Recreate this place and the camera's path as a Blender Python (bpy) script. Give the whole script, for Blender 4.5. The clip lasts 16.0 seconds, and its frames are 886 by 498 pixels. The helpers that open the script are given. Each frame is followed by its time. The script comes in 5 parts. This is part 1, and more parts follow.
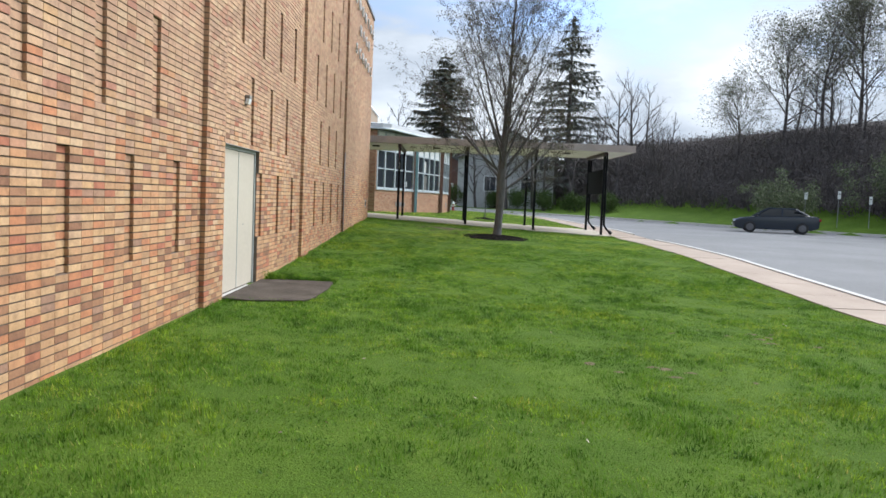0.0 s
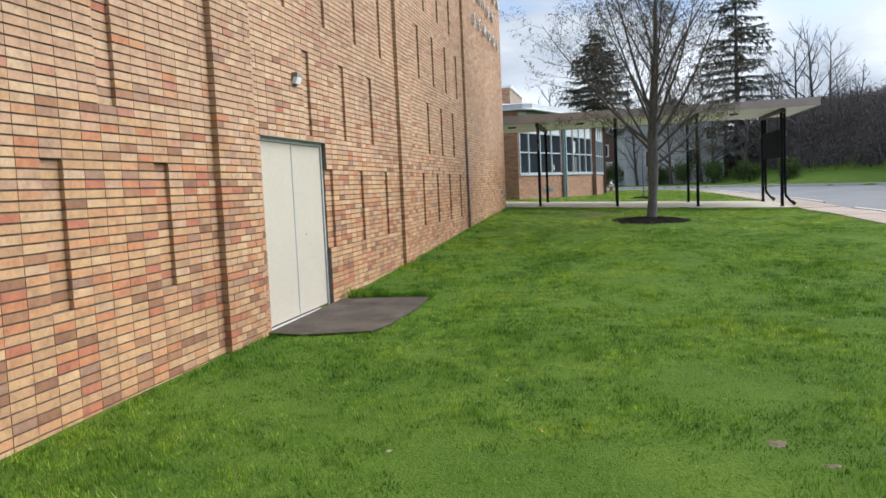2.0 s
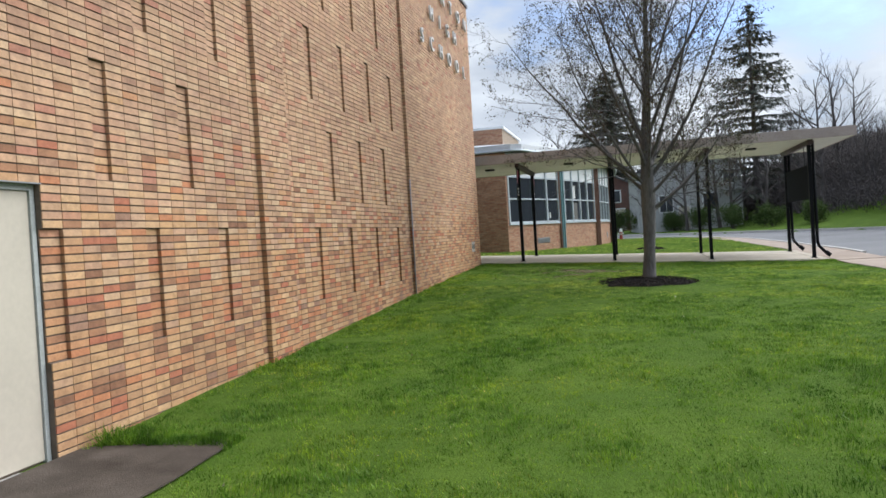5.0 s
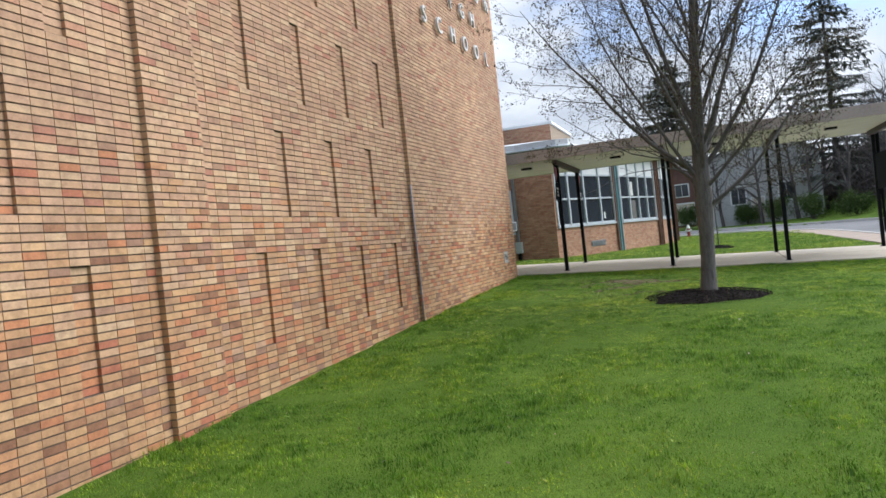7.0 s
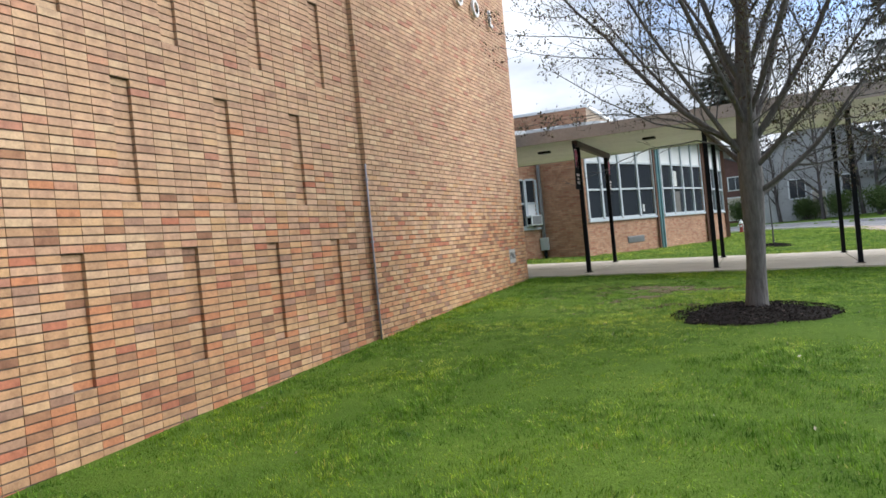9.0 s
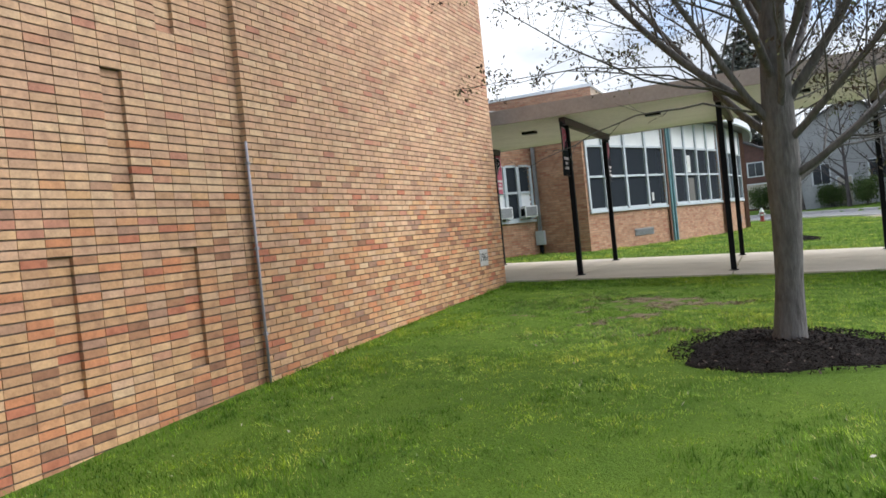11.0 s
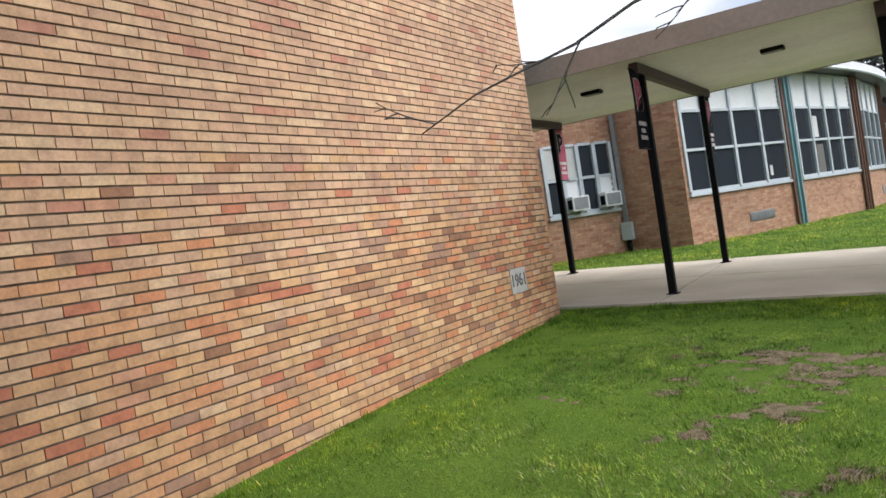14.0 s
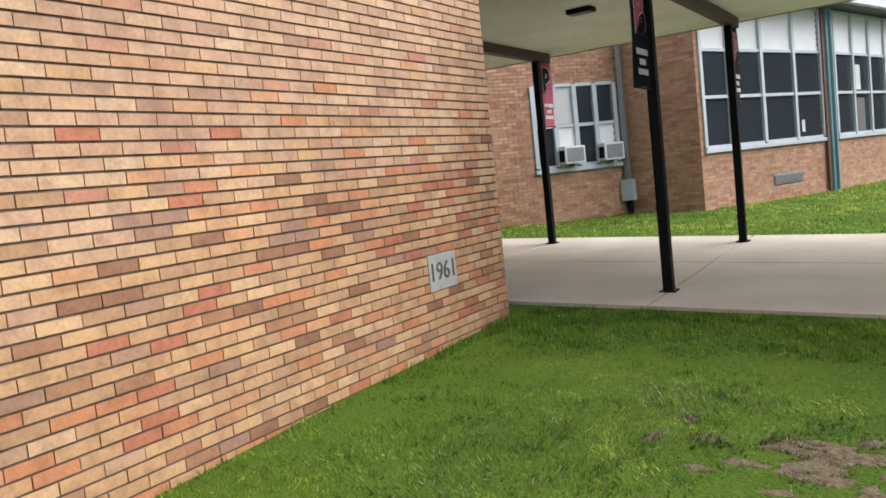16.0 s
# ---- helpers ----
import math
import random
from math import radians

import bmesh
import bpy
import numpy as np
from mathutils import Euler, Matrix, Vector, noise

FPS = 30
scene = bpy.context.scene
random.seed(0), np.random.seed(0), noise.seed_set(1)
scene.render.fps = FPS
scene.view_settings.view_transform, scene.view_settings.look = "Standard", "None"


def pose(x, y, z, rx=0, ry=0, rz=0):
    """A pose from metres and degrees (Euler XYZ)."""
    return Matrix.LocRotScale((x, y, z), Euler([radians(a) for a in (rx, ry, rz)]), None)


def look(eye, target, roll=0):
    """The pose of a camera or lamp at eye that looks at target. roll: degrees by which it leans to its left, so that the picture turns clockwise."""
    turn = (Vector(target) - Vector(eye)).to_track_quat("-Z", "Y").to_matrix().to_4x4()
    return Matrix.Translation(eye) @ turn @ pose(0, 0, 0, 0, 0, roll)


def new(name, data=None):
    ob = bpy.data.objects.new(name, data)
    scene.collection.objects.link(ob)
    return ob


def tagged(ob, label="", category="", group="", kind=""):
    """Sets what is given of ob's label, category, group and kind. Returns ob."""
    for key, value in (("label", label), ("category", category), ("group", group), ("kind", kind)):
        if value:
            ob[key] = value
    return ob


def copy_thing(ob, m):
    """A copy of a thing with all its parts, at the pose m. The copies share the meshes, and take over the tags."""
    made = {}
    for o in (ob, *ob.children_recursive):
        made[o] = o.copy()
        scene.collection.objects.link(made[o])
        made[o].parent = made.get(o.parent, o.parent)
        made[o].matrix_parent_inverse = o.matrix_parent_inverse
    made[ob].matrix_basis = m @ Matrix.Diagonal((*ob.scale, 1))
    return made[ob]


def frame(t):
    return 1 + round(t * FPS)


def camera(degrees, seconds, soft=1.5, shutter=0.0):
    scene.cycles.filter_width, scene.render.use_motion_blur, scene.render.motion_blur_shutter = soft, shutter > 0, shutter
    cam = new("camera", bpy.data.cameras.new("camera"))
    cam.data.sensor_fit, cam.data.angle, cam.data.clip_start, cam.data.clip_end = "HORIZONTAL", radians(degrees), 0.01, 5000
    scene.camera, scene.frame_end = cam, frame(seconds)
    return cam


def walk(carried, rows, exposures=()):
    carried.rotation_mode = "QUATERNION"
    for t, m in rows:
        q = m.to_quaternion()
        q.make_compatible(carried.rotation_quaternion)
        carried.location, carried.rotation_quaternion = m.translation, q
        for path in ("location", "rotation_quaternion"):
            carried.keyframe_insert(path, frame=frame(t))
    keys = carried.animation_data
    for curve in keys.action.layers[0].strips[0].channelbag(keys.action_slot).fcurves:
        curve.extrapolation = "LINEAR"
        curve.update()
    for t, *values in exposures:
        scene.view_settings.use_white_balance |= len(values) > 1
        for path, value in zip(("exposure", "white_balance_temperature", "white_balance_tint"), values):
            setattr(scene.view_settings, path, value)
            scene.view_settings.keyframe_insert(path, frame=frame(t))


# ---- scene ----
cam = camera(59.1, 16.0, 1.6)
PATH = [
    (0, (-0.254, -0.55, 1.464), (-0.256, 1.446, 1.34), 2.3),
    (0.5, (-0.03, 0.188, 1.457), (-0.139, 2.177, 1.279), 1.4),
    (1, (0.086, 0.879, 1.454), (-0.113, 2.859, 1.258), 0.7),
    (1.5, (0.238, 1.627, 1.476), (-0.089, 3.593, 1.311), -1.4),
    (2, (0.324, 2.312, 1.47), (-0.1, 4.26, 1.315), -2.6),
    (2.5, (0.398, 3.068, 1.523), (-0.059, 5.015, 1.465), -3.9),
    (3, (0.513, 3.902, 1.559), (0.128, 5.865, 1.574), -2.4),
    (3.5, (0.586, 4.631, 1.567), (0.227, 6.599, 1.571), -1.4),
    (4, (0.701, 5.37, 1.545), (0.293, 7.328, 1.535), -2.8),
    (4.2, (0.76, 5.676, 1.507), (0.325, 7.628, 1.502), -2.8),
    (6.3, (1.384, 8.627, 1.561), (0.833, 10.548, 1.477), -5.7),
    (6.5, (1.408, 8.889, 1.552), (0.817, 10.798, 1.471), -5.8),
    (7, (1.366, 9.623, 1.629), (0.728, 11.519, 1.625), -6.0),
    (7.5, (1.479, 10.375, 1.613), (0.779, 12.247, 1.682), -6.4),
    (8, (1.489, 11.112, 1.582), (0.775, 12.98, 1.63), -4.8),
    (8.5, (1.547, 11.946, 1.584), (0.784, 13.795, 1.617), -5.6),
    (9, (1.463, 12.781, 1.574), (0.706, 14.632, 1.566), -5.5),
    (9.2, (1.461, 13.082, 1.598), (0.734, 14.945, 1.58), -5.5),
    (11.3, (1.329, 16.124, 1.66), (0.509, 17.948, 1.627), -5.7),
    (11.5, (1.313, 16.397, 1.671), (0.474, 18.213, 1.664), -5.5),
    (12, (1.206, 17.199, 1.718), (0.255, 18.959, 1.732), -7.0),
    (12.5, (1.037, 17.983, 1.709), (0.044, 19.719, 1.702), -8.3),
    (13, (0.925, 18.681, 1.702), (-0.05, 20.426, 1.659), -6.9),
    (13.5, (0.767, 19.399, 1.737), (-0.3, 21.09, 1.701), -7.8),
    (14, (0.57, 20.043, 1.818), (-0.464, 21.754, 1.79), -8.8),
    (14.5, (0.443, 20.774, 1.853), (-0.572, 22.491, 1.709), -8.8),
    (15, (0.236, 21.454, 1.899), (-0.771, 23.169, 1.687), -7.3),
    (15.5, (0.172, 22.122, 1.916), (-0.812, 23.848, 1.687), -7.6),
    (16, (-0.016, 22.78, 1.914), (-1.087, 24.46, 1.738), -6.1),
]
walk(cam, [(t, look(eye, target, roll)) for t, eye, target, roll in PATH],
     [(0, 1.44, 6000, 8), (1.5, 1.44, 6000, 8), (3, 1.22, 6050, 9), (4, 1.22, 6050, 9), (7.5, 1.40, 6000, 10), (9, 1.48, 6050, 10), (11.5, 1.56, 6200, 10), (14, 1.56, 6250, 12), (15.5, 1.67, 6300, 14), (16, 1.67, 6300, 14)])

# ---- world, sun ----
SUN_AZ, SUN_EL = 56.0, 41.0      # degrees to the right of +y, and above the horizon
world = bpy.data.worlds.new("sky")
scene.world = world
world.use_nodes = True
wn, wl = world.node_tree.nodes, world.node_tree.links
sky = wn.new("ShaderNodeTexSky")
sky.sky_type, sky.sun_disc = "NISHITA", False
sky.sun_elevation, sky.sun_rotation = radians(SUN_EL), radians(SUN_AZ)
sky.air_density, sky.dust_density, sky.ozone_density = 1.0, 2.0, 1.0
tc = wn.new("ShaderNodeTexCoord")
cmap = wn.new("ShaderNodeMapping")
cmap.inputs["Location"].default_value = (3.1, 1.7, 0.4)
cmap.inputs["Scale"].default_value = (1.0, 1.0, 2.6)
cloud = wn.new("ShaderNodeTexNoise")
cloud.inputs["Scale"].default_value, cloud.inputs["Detail"].default_value, cloud.inputs["Roughness"].default_value = 1.7, 8.0, 0.58
shade = wn.new("ShaderNodeTexNoise")
shade.inputs["Scale"].default_value, shade.inputs["Detail"].default_value = 3.4, 6.0
cover = wn.new("ShaderNodeValToRGB")
cover.color_ramp.elements[0].position, cover.color_ramp.elements[1].position = 0.37, 0.51
ccol = wn.new("ShaderNodeValToRGB")
ccol.color_ramp.elements[0].position, ccol.color_ramp.elements[1].position = 0.36, 0.66
ccol.color_ramp.elements[0].color, ccol.color_ramp.elements[1].color = (0.95, 1.06, 1.22, 1), (2.6, 2.65, 2.7, 1)
cmix = wn.new("ShaderNodeMixRGB")
wl.new(tc.outputs["Generated"], cmap.inputs[0])
wl.new(cmap.outputs[0], cloud.inputs["Vector"])
wl.new(cmap.outputs[0], shade.inputs["Vector"])
wl.new(cloud.outputs[0], cover.inputs[0])
wl.new(shade.outputs[0], ccol.inputs[0])
wl.new(cover.outputs[0], cmix.inputs[0])
thin = wn.new("ShaderNodeMixRGB")
thin.blend_type = "MULTIPLY"
thin.inputs[0].default_value, thin.inputs[2].default_value = 1.0, (0.38, 0.42, 0.50, 1)
wl.new(sky.outputs[0], thin.inputs[1])
wl.new(thin.outputs[0], cmix.inputs[1])
wl.new(ccol.outputs[0], cmix.inputs[2])
wl.new(cmix.outputs[0], wn["Background"].inputs[0])
wn["Background"].inputs[1].default_value = 0.185
sun = new("sun", bpy.data.lights.new("sun", "SUN"))
sun.data.energy, sun.data.angle, sun.data.color = 2.05, radians(60), (1.0, 0.965, 0.92)
az, el = radians(SUN_AZ), radians(SUN_EL)
SUN_DIR = Vector((math.sin(az) * math.cos(el), math.cos(az) * math.cos(el), math.sin(el)))
sun.matrix_world = look(SUN_DIR * 200, (0, 0, 0))


# ---- materials ----
class Mat:
    """A node material with short helpers."""

    def __init__(self, name, rough=0.8, metal=0.0):
        self.m = bpy.data.materials.new(name)
        self.m.use_nodes = True
        self.n, self.l = self.m.node_tree.nodes, self.m.node_tree.links
        self.b = self.n["Principled BSDF"]
        self.b.inputs["Roughness"].default_value, self.b.inputs["Metallic"].default_value = rough, metal
        self.co = self.n.new("ShaderNodeTexCoord").outputs["Object"]
        self.world = self.n.new("ShaderNodeNewGeometry").outputs["Position"]

    def noise(self, scale, detail=5.0, rough=0.55, co=None, stretch=None):
        t = self.n.new("ShaderNodeTexNoise")
        t.inputs["Scale"].default_value, t.inputs["Detail"].default_value, t.inputs["Roughness"].default_value = scale, detail, rough
        src = co or self.world
        if stretch:
            mp = self.n.new("ShaderNodeMapping")
            mp.inputs["Scale"].default_value = stretch
            self.l.new(src, mp.inputs[0])
            src = mp.outputs[0]
        self.l.new(src, t.inputs["Vector"])
        return t.outputs[0]

    def ramp(self, fac, stops, mode="LINEAR"):
        r = self.n.new("ShaderNodeValToRGB")
        r.color_ramp.interpolation = mode
        e = r.color_ramp.elements
        while len(e) < len(stops):
            e.new(0.5)
        for x, (p, c) in zip(e, stops):
            x.position, x.color = p, (*c, 1) if len(c) == 3 else c
        self.l.new(fac, r.inputs[0])
        return r.outputs[0]

    def mix(self, fac, a, b, mode="MIX"):
        m = self.n.new("ShaderNodeMixRGB")
        m.blend_type = mode
        for s, v in zip(m.inputs, (fac, a, b)):
            if isinstance(v, (int, float)):
                s.default_value = v
            elif isinstance(v, tuple):
                s.default_value = (*v, 1)
            else:
                self.l.new(v, s)
        return m.outputs[0]

    def random(self):
        return self.n.new("ShaderNodeObjectInfo").outputs["Random"]

    def island(self):
        return self.n.new("ShaderNodeNewGeometry").outputs["Random Per Island"]

    def colour(self, c):
        if isinstance(c, tuple):
            self.b.inputs["Base Color"].default_value = (*c, 1)
        else:
            self.l.new(c, self.b.inputs["Base Color"])
        return self

    def roughness(self, s):
        self.l.new(s, self.b.inputs["Roughness"])
        return self

    def bump(self, h, strength=0.3, dist=0.01):
        b = self.n.new("ShaderNodeBump")
        b.inputs["Strength"].default_value, b.inputs["Distance"].default_value = strength, dist
        self.l.new(h, b.inputs["Height"])
        self.l.new(b.outputs[0], self.b.inputs["Normal"])
        return self


def painted(name, c, rough=0.5, metal=0.0, wear=0.25, scale=6.0):
    """Paint with faint cloudy soiling and fine grain."""
    m = Mat(name, rough, metal)
    dark = tuple(v * (1 - wear) for v in c)
    m.colour(m.ramp(m.mix(0.5, m.noise(scale), m.noise(scale * 9)), [(0.35, dark), (0.6, c)]))
    m.bump(m.noise(160), 0.06, 0.003)
    return m.m


BRICKS = [(0.0, (0.475, 0.308, 0.184)), (0.12, (0.523, 0.351, 0.214)), (0.26, (0.494, 0.313, 0.196)), (0.40, (0.551, 0.389, 0.241)), (0.50, (0.513, 0.333, 0.202)),
          (0.64, (0.456, 0.285, 0.180)), (0.74, (0.523, 0.342, 0.221)), (0.83, (0.428, 0.275, 0.175)), (0.90, (0.475, 0.256, 0.157)), (0.95, (0.418, 0.199, 0.129)), (0.975, (0.370, 0.223, 0.142))]


# the lower courses are more mixed in colour than the upper ones
BRICKS_LOW = [(0.0, (0.514, 0.320, 0.164)), (0.17, (0.475, 0.282, 0.148)), (0.34, (0.505, 0.269, 0.135)), (0.46, (0.415, 0.250, 0.136)), (0.56, (0.554, 0.363, 0.200)),
              (0.66, (0.475, 0.207, 0.099)), (0.75, (0.346, 0.179, 0.096)), (0.83, (0.415, 0.156, 0.086)), (0.905, (0.267, 0.132, 0.073)), (0.955, (0.326, 0.192, 0.128))]


def brick_material(name, pick, palette):
    m = Mat(name, 0.82)
    base = m.ramp(m.random() if pick == "object" else m.island(), palette, "CONSTANT")
    tone = m.ramp(m.noise(0.5, 4), [(0.35, (0.86, 0.82, 0.80)), (0.65, (1.06, 1.03, 1.0))])
    fine = m.ramp(m.noise(55, 6, 0.7), [(0.3, (0.80, 0.78, 0.76)), (0.62, (1.05, 1.05, 1.05))])
    blotch = m.ramp(m.noise(9, 4, 0.6), [(0.34, (0.80, 0.77, 0.76)), (0.5, (0.98, 0.98, 0.97)), (0.66, (1.10, 1.08, 1.05))])
    m.colour(m.mix(1.0, m.mix(1.0, m.mix(1.0, base, tone, "MULTIPLY"), blotch, "MULTIPLY"), fine, "MULTIPLY"))
    m.bump(m.noise(90, 6, 0.7), 0.5, 0.004)
    return m.m


M_BRICK = brick_material("buff_brick", "island", BRICKS)
M_BRICK_LOW = brick_material("mixed_brick", "island", BRICKS_LOW)
BRICKS_WING = [(0.0, (0.46, 0.275, 0.175)), (0.18, (0.50, 0.305, 0.20)), (0.36, (0.43, 0.245, 0.155)), (0.54, (0.48, 0.275, 0.17)), (0.70, (0.40, 0.215, 0.135)), (0.82, (0.53, 0.335, 0.22)), (0.92, (0.38, 0.18, 0.115))]
M_BRICK_WING = brick_material("wing_brick", "island", BRICKS_WING)
M_BRICK_ONE = brick_material("mixed_brick_piece", "object", BRICKS_LOW)
mm = Mat("mortar", 0.95)
M_MORTAR = mm.colour(mm.ramp(mm.noise(8), [(0.3, (0.10, 0.075, 0.055)), (0.7, (0.19, 0.15, 0.115))])).bump(mm.noise(120), 0.6, 0.004).m
mm = Mat("mortar_light", 0.95)
M_MORTAR2 = mm.colour(mm.ramp(mm.noise(8), [(0.3, (0.22, 0.17, 0.12)), (0.7, (0.33, 0.26, 0.19))])).bump(mm.noise(120), 0.6, 0.004).m
mm = Mat("lawn_soil", 0.95)
M_SOIL = mm.colour(mm.mix(mm.ramp(mm.noise(0.9, 6), [(0.42, (0, 0, 0)), (0.62, (1, 1, 1))]),
                          mm.ramp(mm.noise(35, 6, 0.7), [(0.3, (0.05, 0.09, 0.012)), (0.7, (0.10, 0.175, 0.022))]),
                          mm.ramp(mm.noise(28, 6, 0.7), [(0.3, (0.065, 0.11, 0.014)), (0.7, (0.13, 0.21, 0.028))]))).bump(mm.noise(60, 6), 0.9, 0.03).m
mm = Mat("concrete", 0.88)
M_CONC = mm.colour(mm.mix(1.0, mm.ramp(mm.noise(1.1, 6), [(0.3, (0.47, 0.41, 0.325)), (0.7, (0.60, 0.535, 0.435))]),
                          mm.ramp(mm.noise(70, 5, 0.7), [(0.3, (0.82, 0.82, 0.82)), (0.65, (1.04, 1.04, 1.04))]), "MULTIPLY")).bump(mm.noise(120), 0.3, 0.004).m
mm = Mat("buff_concrete", 0.9)
M_WALK = mm.colour(mm.mix(1.0, mm.ramp(mm.noise(1.1, 6), [(0.3, (0.33, 0.255, 0.20)), (0.7, (0.43, 0.345, 0.275))]),
                          mm.ramp(mm.noise(70, 5, 0.7), [(0.3, (0.82, 0.82, 0.82)), (0.65, (1.04, 1.04, 1.04))]), "MULTIPLY")).bump(mm.noise(120), 0.3, 0.004).m
mm = Mat("asphalt", 0.9)
M_ASPH = mm.colour(mm.mix(1.0, mm.ramp(mm.noise(0.25, 6), [(0.3, (0.16, 0.16, 0.162)), (0.7, (0.225, 0.225, 0.228))]),
                          mm.ramp(mm.noise(60, 5, 0.8), [(0.3, (0.7, 0.7, 0.7)), (0.65, (1.1, 1.1, 1.1))]), "MULTIPLY")).bump(mm.noise(90), 0.6, 0.01).m
mm = Mat("old_asphalt_pad", 0.92)
M_PAD = mm.colour(mm.mix(1.0, mm.ramp(mm.noise(2.2, 6), [(0.3, (0.062, 0.050, 0.040)), (0.7, (0.125, 0.104, 0.085))]),
                         mm.ramp(mm.noise(90, 5, 0.8), [(0.3, (0.6, 0.6, 0.6)), (0.65, (1.2, 1.2, 1.2))]), "MULTIPLY")).bump(mm.noise(80), 0.8, 0.012).m
M_DOOR = painted("cream_door_paint", (0.52, 0.465, 0.375), 0.55, 0.0, 0.10, 2.0)
M_FRAME = painted("grey_green_frame_paint", (0.42, 0.44, 0.42), 0.5)
M_BLACK = painted("black_paint", (0.008, 0.009, 0.011), 0.5, 0.0, 0.3)
M_SOFFIT = painted("soffit_paint", (0.80, 0.80, 0.73), 0.75, 0.0, 0.16, 1.6)
M_FASCIA = painted("fascia_metal", (0.40, 0.34, 0.31), 0.6, 0.0, 0.22, 2.0)
M_BEAM = painted("maroon_brown_beam_paint", (0.055, 0.028, 0.034), 0.5)
M_WHITE = painted("white_panel", (0.74, 0.76, 0.75), 0.55, 0.0, 0.10, 1.4)
M_ALU = painted("pale_window_metal", (0.50, 0.55, 0.58), 0.45, 0.2, 0.14, 3.0)
M_TEAL = painted("teal_steel_paint", (0.17, 0.31, 0.34), 0.5, 0.0, 0.25)
M_CONDUIT = painted("dull_conduit", (0.30, 0.29, 0.32), 0.8)
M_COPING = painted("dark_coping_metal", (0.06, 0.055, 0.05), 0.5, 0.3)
M_GREY = painted("grey_metal", (0.27, 0.28, 0.29), 0.5, 0.4)
M_STONE = painted("date_stone", (0.40, 0.39, 0.36), 0.85, 0.0, 0.25, 14.0)
M_KERB = painted("kerb_concrete", (0.55, 0.53, 0.50), 0.85, 0.0, 0.15, 5.0)
mm = Mat("window_glass", 0.1)
mm.b.inputs["Base Color"].default_value = (0.030, 0.036, 0.044, 1)
mm.b.inputs["Specular IOR Level"].default_value = 0.55
M_GLASS = mm.m
mm = Mat("bark", 0.92)
M_BARK = mm.colour(mm.ramp(mm.noise(26, 6, 0.7, stretch=(1, 1, 0.25)), [(0.3, (0.058, 0.053, 0.050)), (0.7, (0.15, 0.142, 0.136))])).bump(mm.noise(30, 6, stretch=(1, 1, 0.2)), 0.9, 0.02).m
mm = Mat("mulch", 0.95)
M_MULCH = mm.colour(mm.ramp(mm.noise(45, 6, 0.8), [(0.3, (0.008, 0.007, 0.006)), (0.7, (0.028, 0.023, 0.02))])).bump(mm.noise(50, 6), 1.0, 0.03).m


for m_ in (M_SOIL, M_MULCH, M_PAD, M_BLACK):
    m_.node_tree.nodes["Principled BSDF"].inputs["Specular IOR Level"].default_value = 0.08


# ---- mesh helpers ----
def mesh_of(name, verts, faces, mat, smooth=False):
    me = bpy.data.meshes.new(name)
    me.from_pydata(verts, [], faces)
    me.materials.append(mat)
    if smooth:
        me.shade_smooth()
    me.update()
    return me


def finish(bm, name, mat, smooth=False):
    me = bpy.data.meshes.new(name)
    bm.normal_update()
    bm.to_mesh(me)
    bm.free()
    me.materials.append(mat)
    if smooth:
        me.shade_smooth()
    return me


def part(name, bm, material, parent=None, label="", smooth=False):
    ob = new(name, finish(bm, name, material, smooth) if isinstance(bm, bmesh.types.BMesh) else bm)
    ob.parent = parent
    if label:
        tagged(ob, label)
    return ob


def box(x0, x1, y0, y1, z0, z1, bevel=0.0, bm=None, m=None):
    """A box in bm (a new one if none), with its edges bevelled."""
    own = bmesh.new()
    bmesh.ops.create_cube(own, size=1)
    for v in own.verts:
        v.co = Vector(((x0 + x1) / 2 + v.co.x * (x1 - x0), (y0 + y1) / 2 + v.co.y * (y1 - y0), (z0 + z1) / 2 + v.co.z * (z1 - z0)))
    if bevel:
        bmesh.ops.bevel(own, geom=own.edges[:], offset=bevel, segments=2, profile=0.7, affect="EDGES")
    if m:
        bmesh.ops.transform(own, matrix=m, verts=own.verts)
    if bm is None:
        return own
    tmp = bpy.data.meshes.new("tmp")
    own.to_mesh(tmp)
    own.free()
    bm.from_mesh(tmp)
    bpy.data.meshes.remove(tmp)
    return bm


def tube(points, radii, sides=8, bm=None):
    """A tube along points with a radius at each, closed at both ends."""
    bm = bm or bmesh.new()
    rings, pts = [], [Vector(p) for p in points]
    for i, p in enumerate(pts):
        d = (pts[min(i + 1, len(pts) - 1)] - pts[max(i - 1, 0)]).normalized()
        a = d.orthogonal().normalized() if i == 0 else (rings_a - d * rings_a.dot(d)).normalized()
        rings_a = a
        b = d.cross(a)
        rings.append([bm.verts.new(p + radii[i] * (math.cos(k * math.tau / sides) * a + math.sin(k * math.tau / sides) * b)) for k in range(sides)])
    for r, s in zip(rings, rings[1:]):
        for k in range(sides):
            bm.faces.new((r[k], r[(k + 1) % sides], s[(k + 1) % sides], s[k]))
    bm.faces.new(rings[0][::-1])
    bm.faces.new(rings[-1])
    return bm


def thing(name, at, label, category, group="", rz=0.0, kind=""):
    e = new(name)
    e.matrix_world = pose(*at, 0, 0, rz)
    return tagged(e, label, category, group, kind)


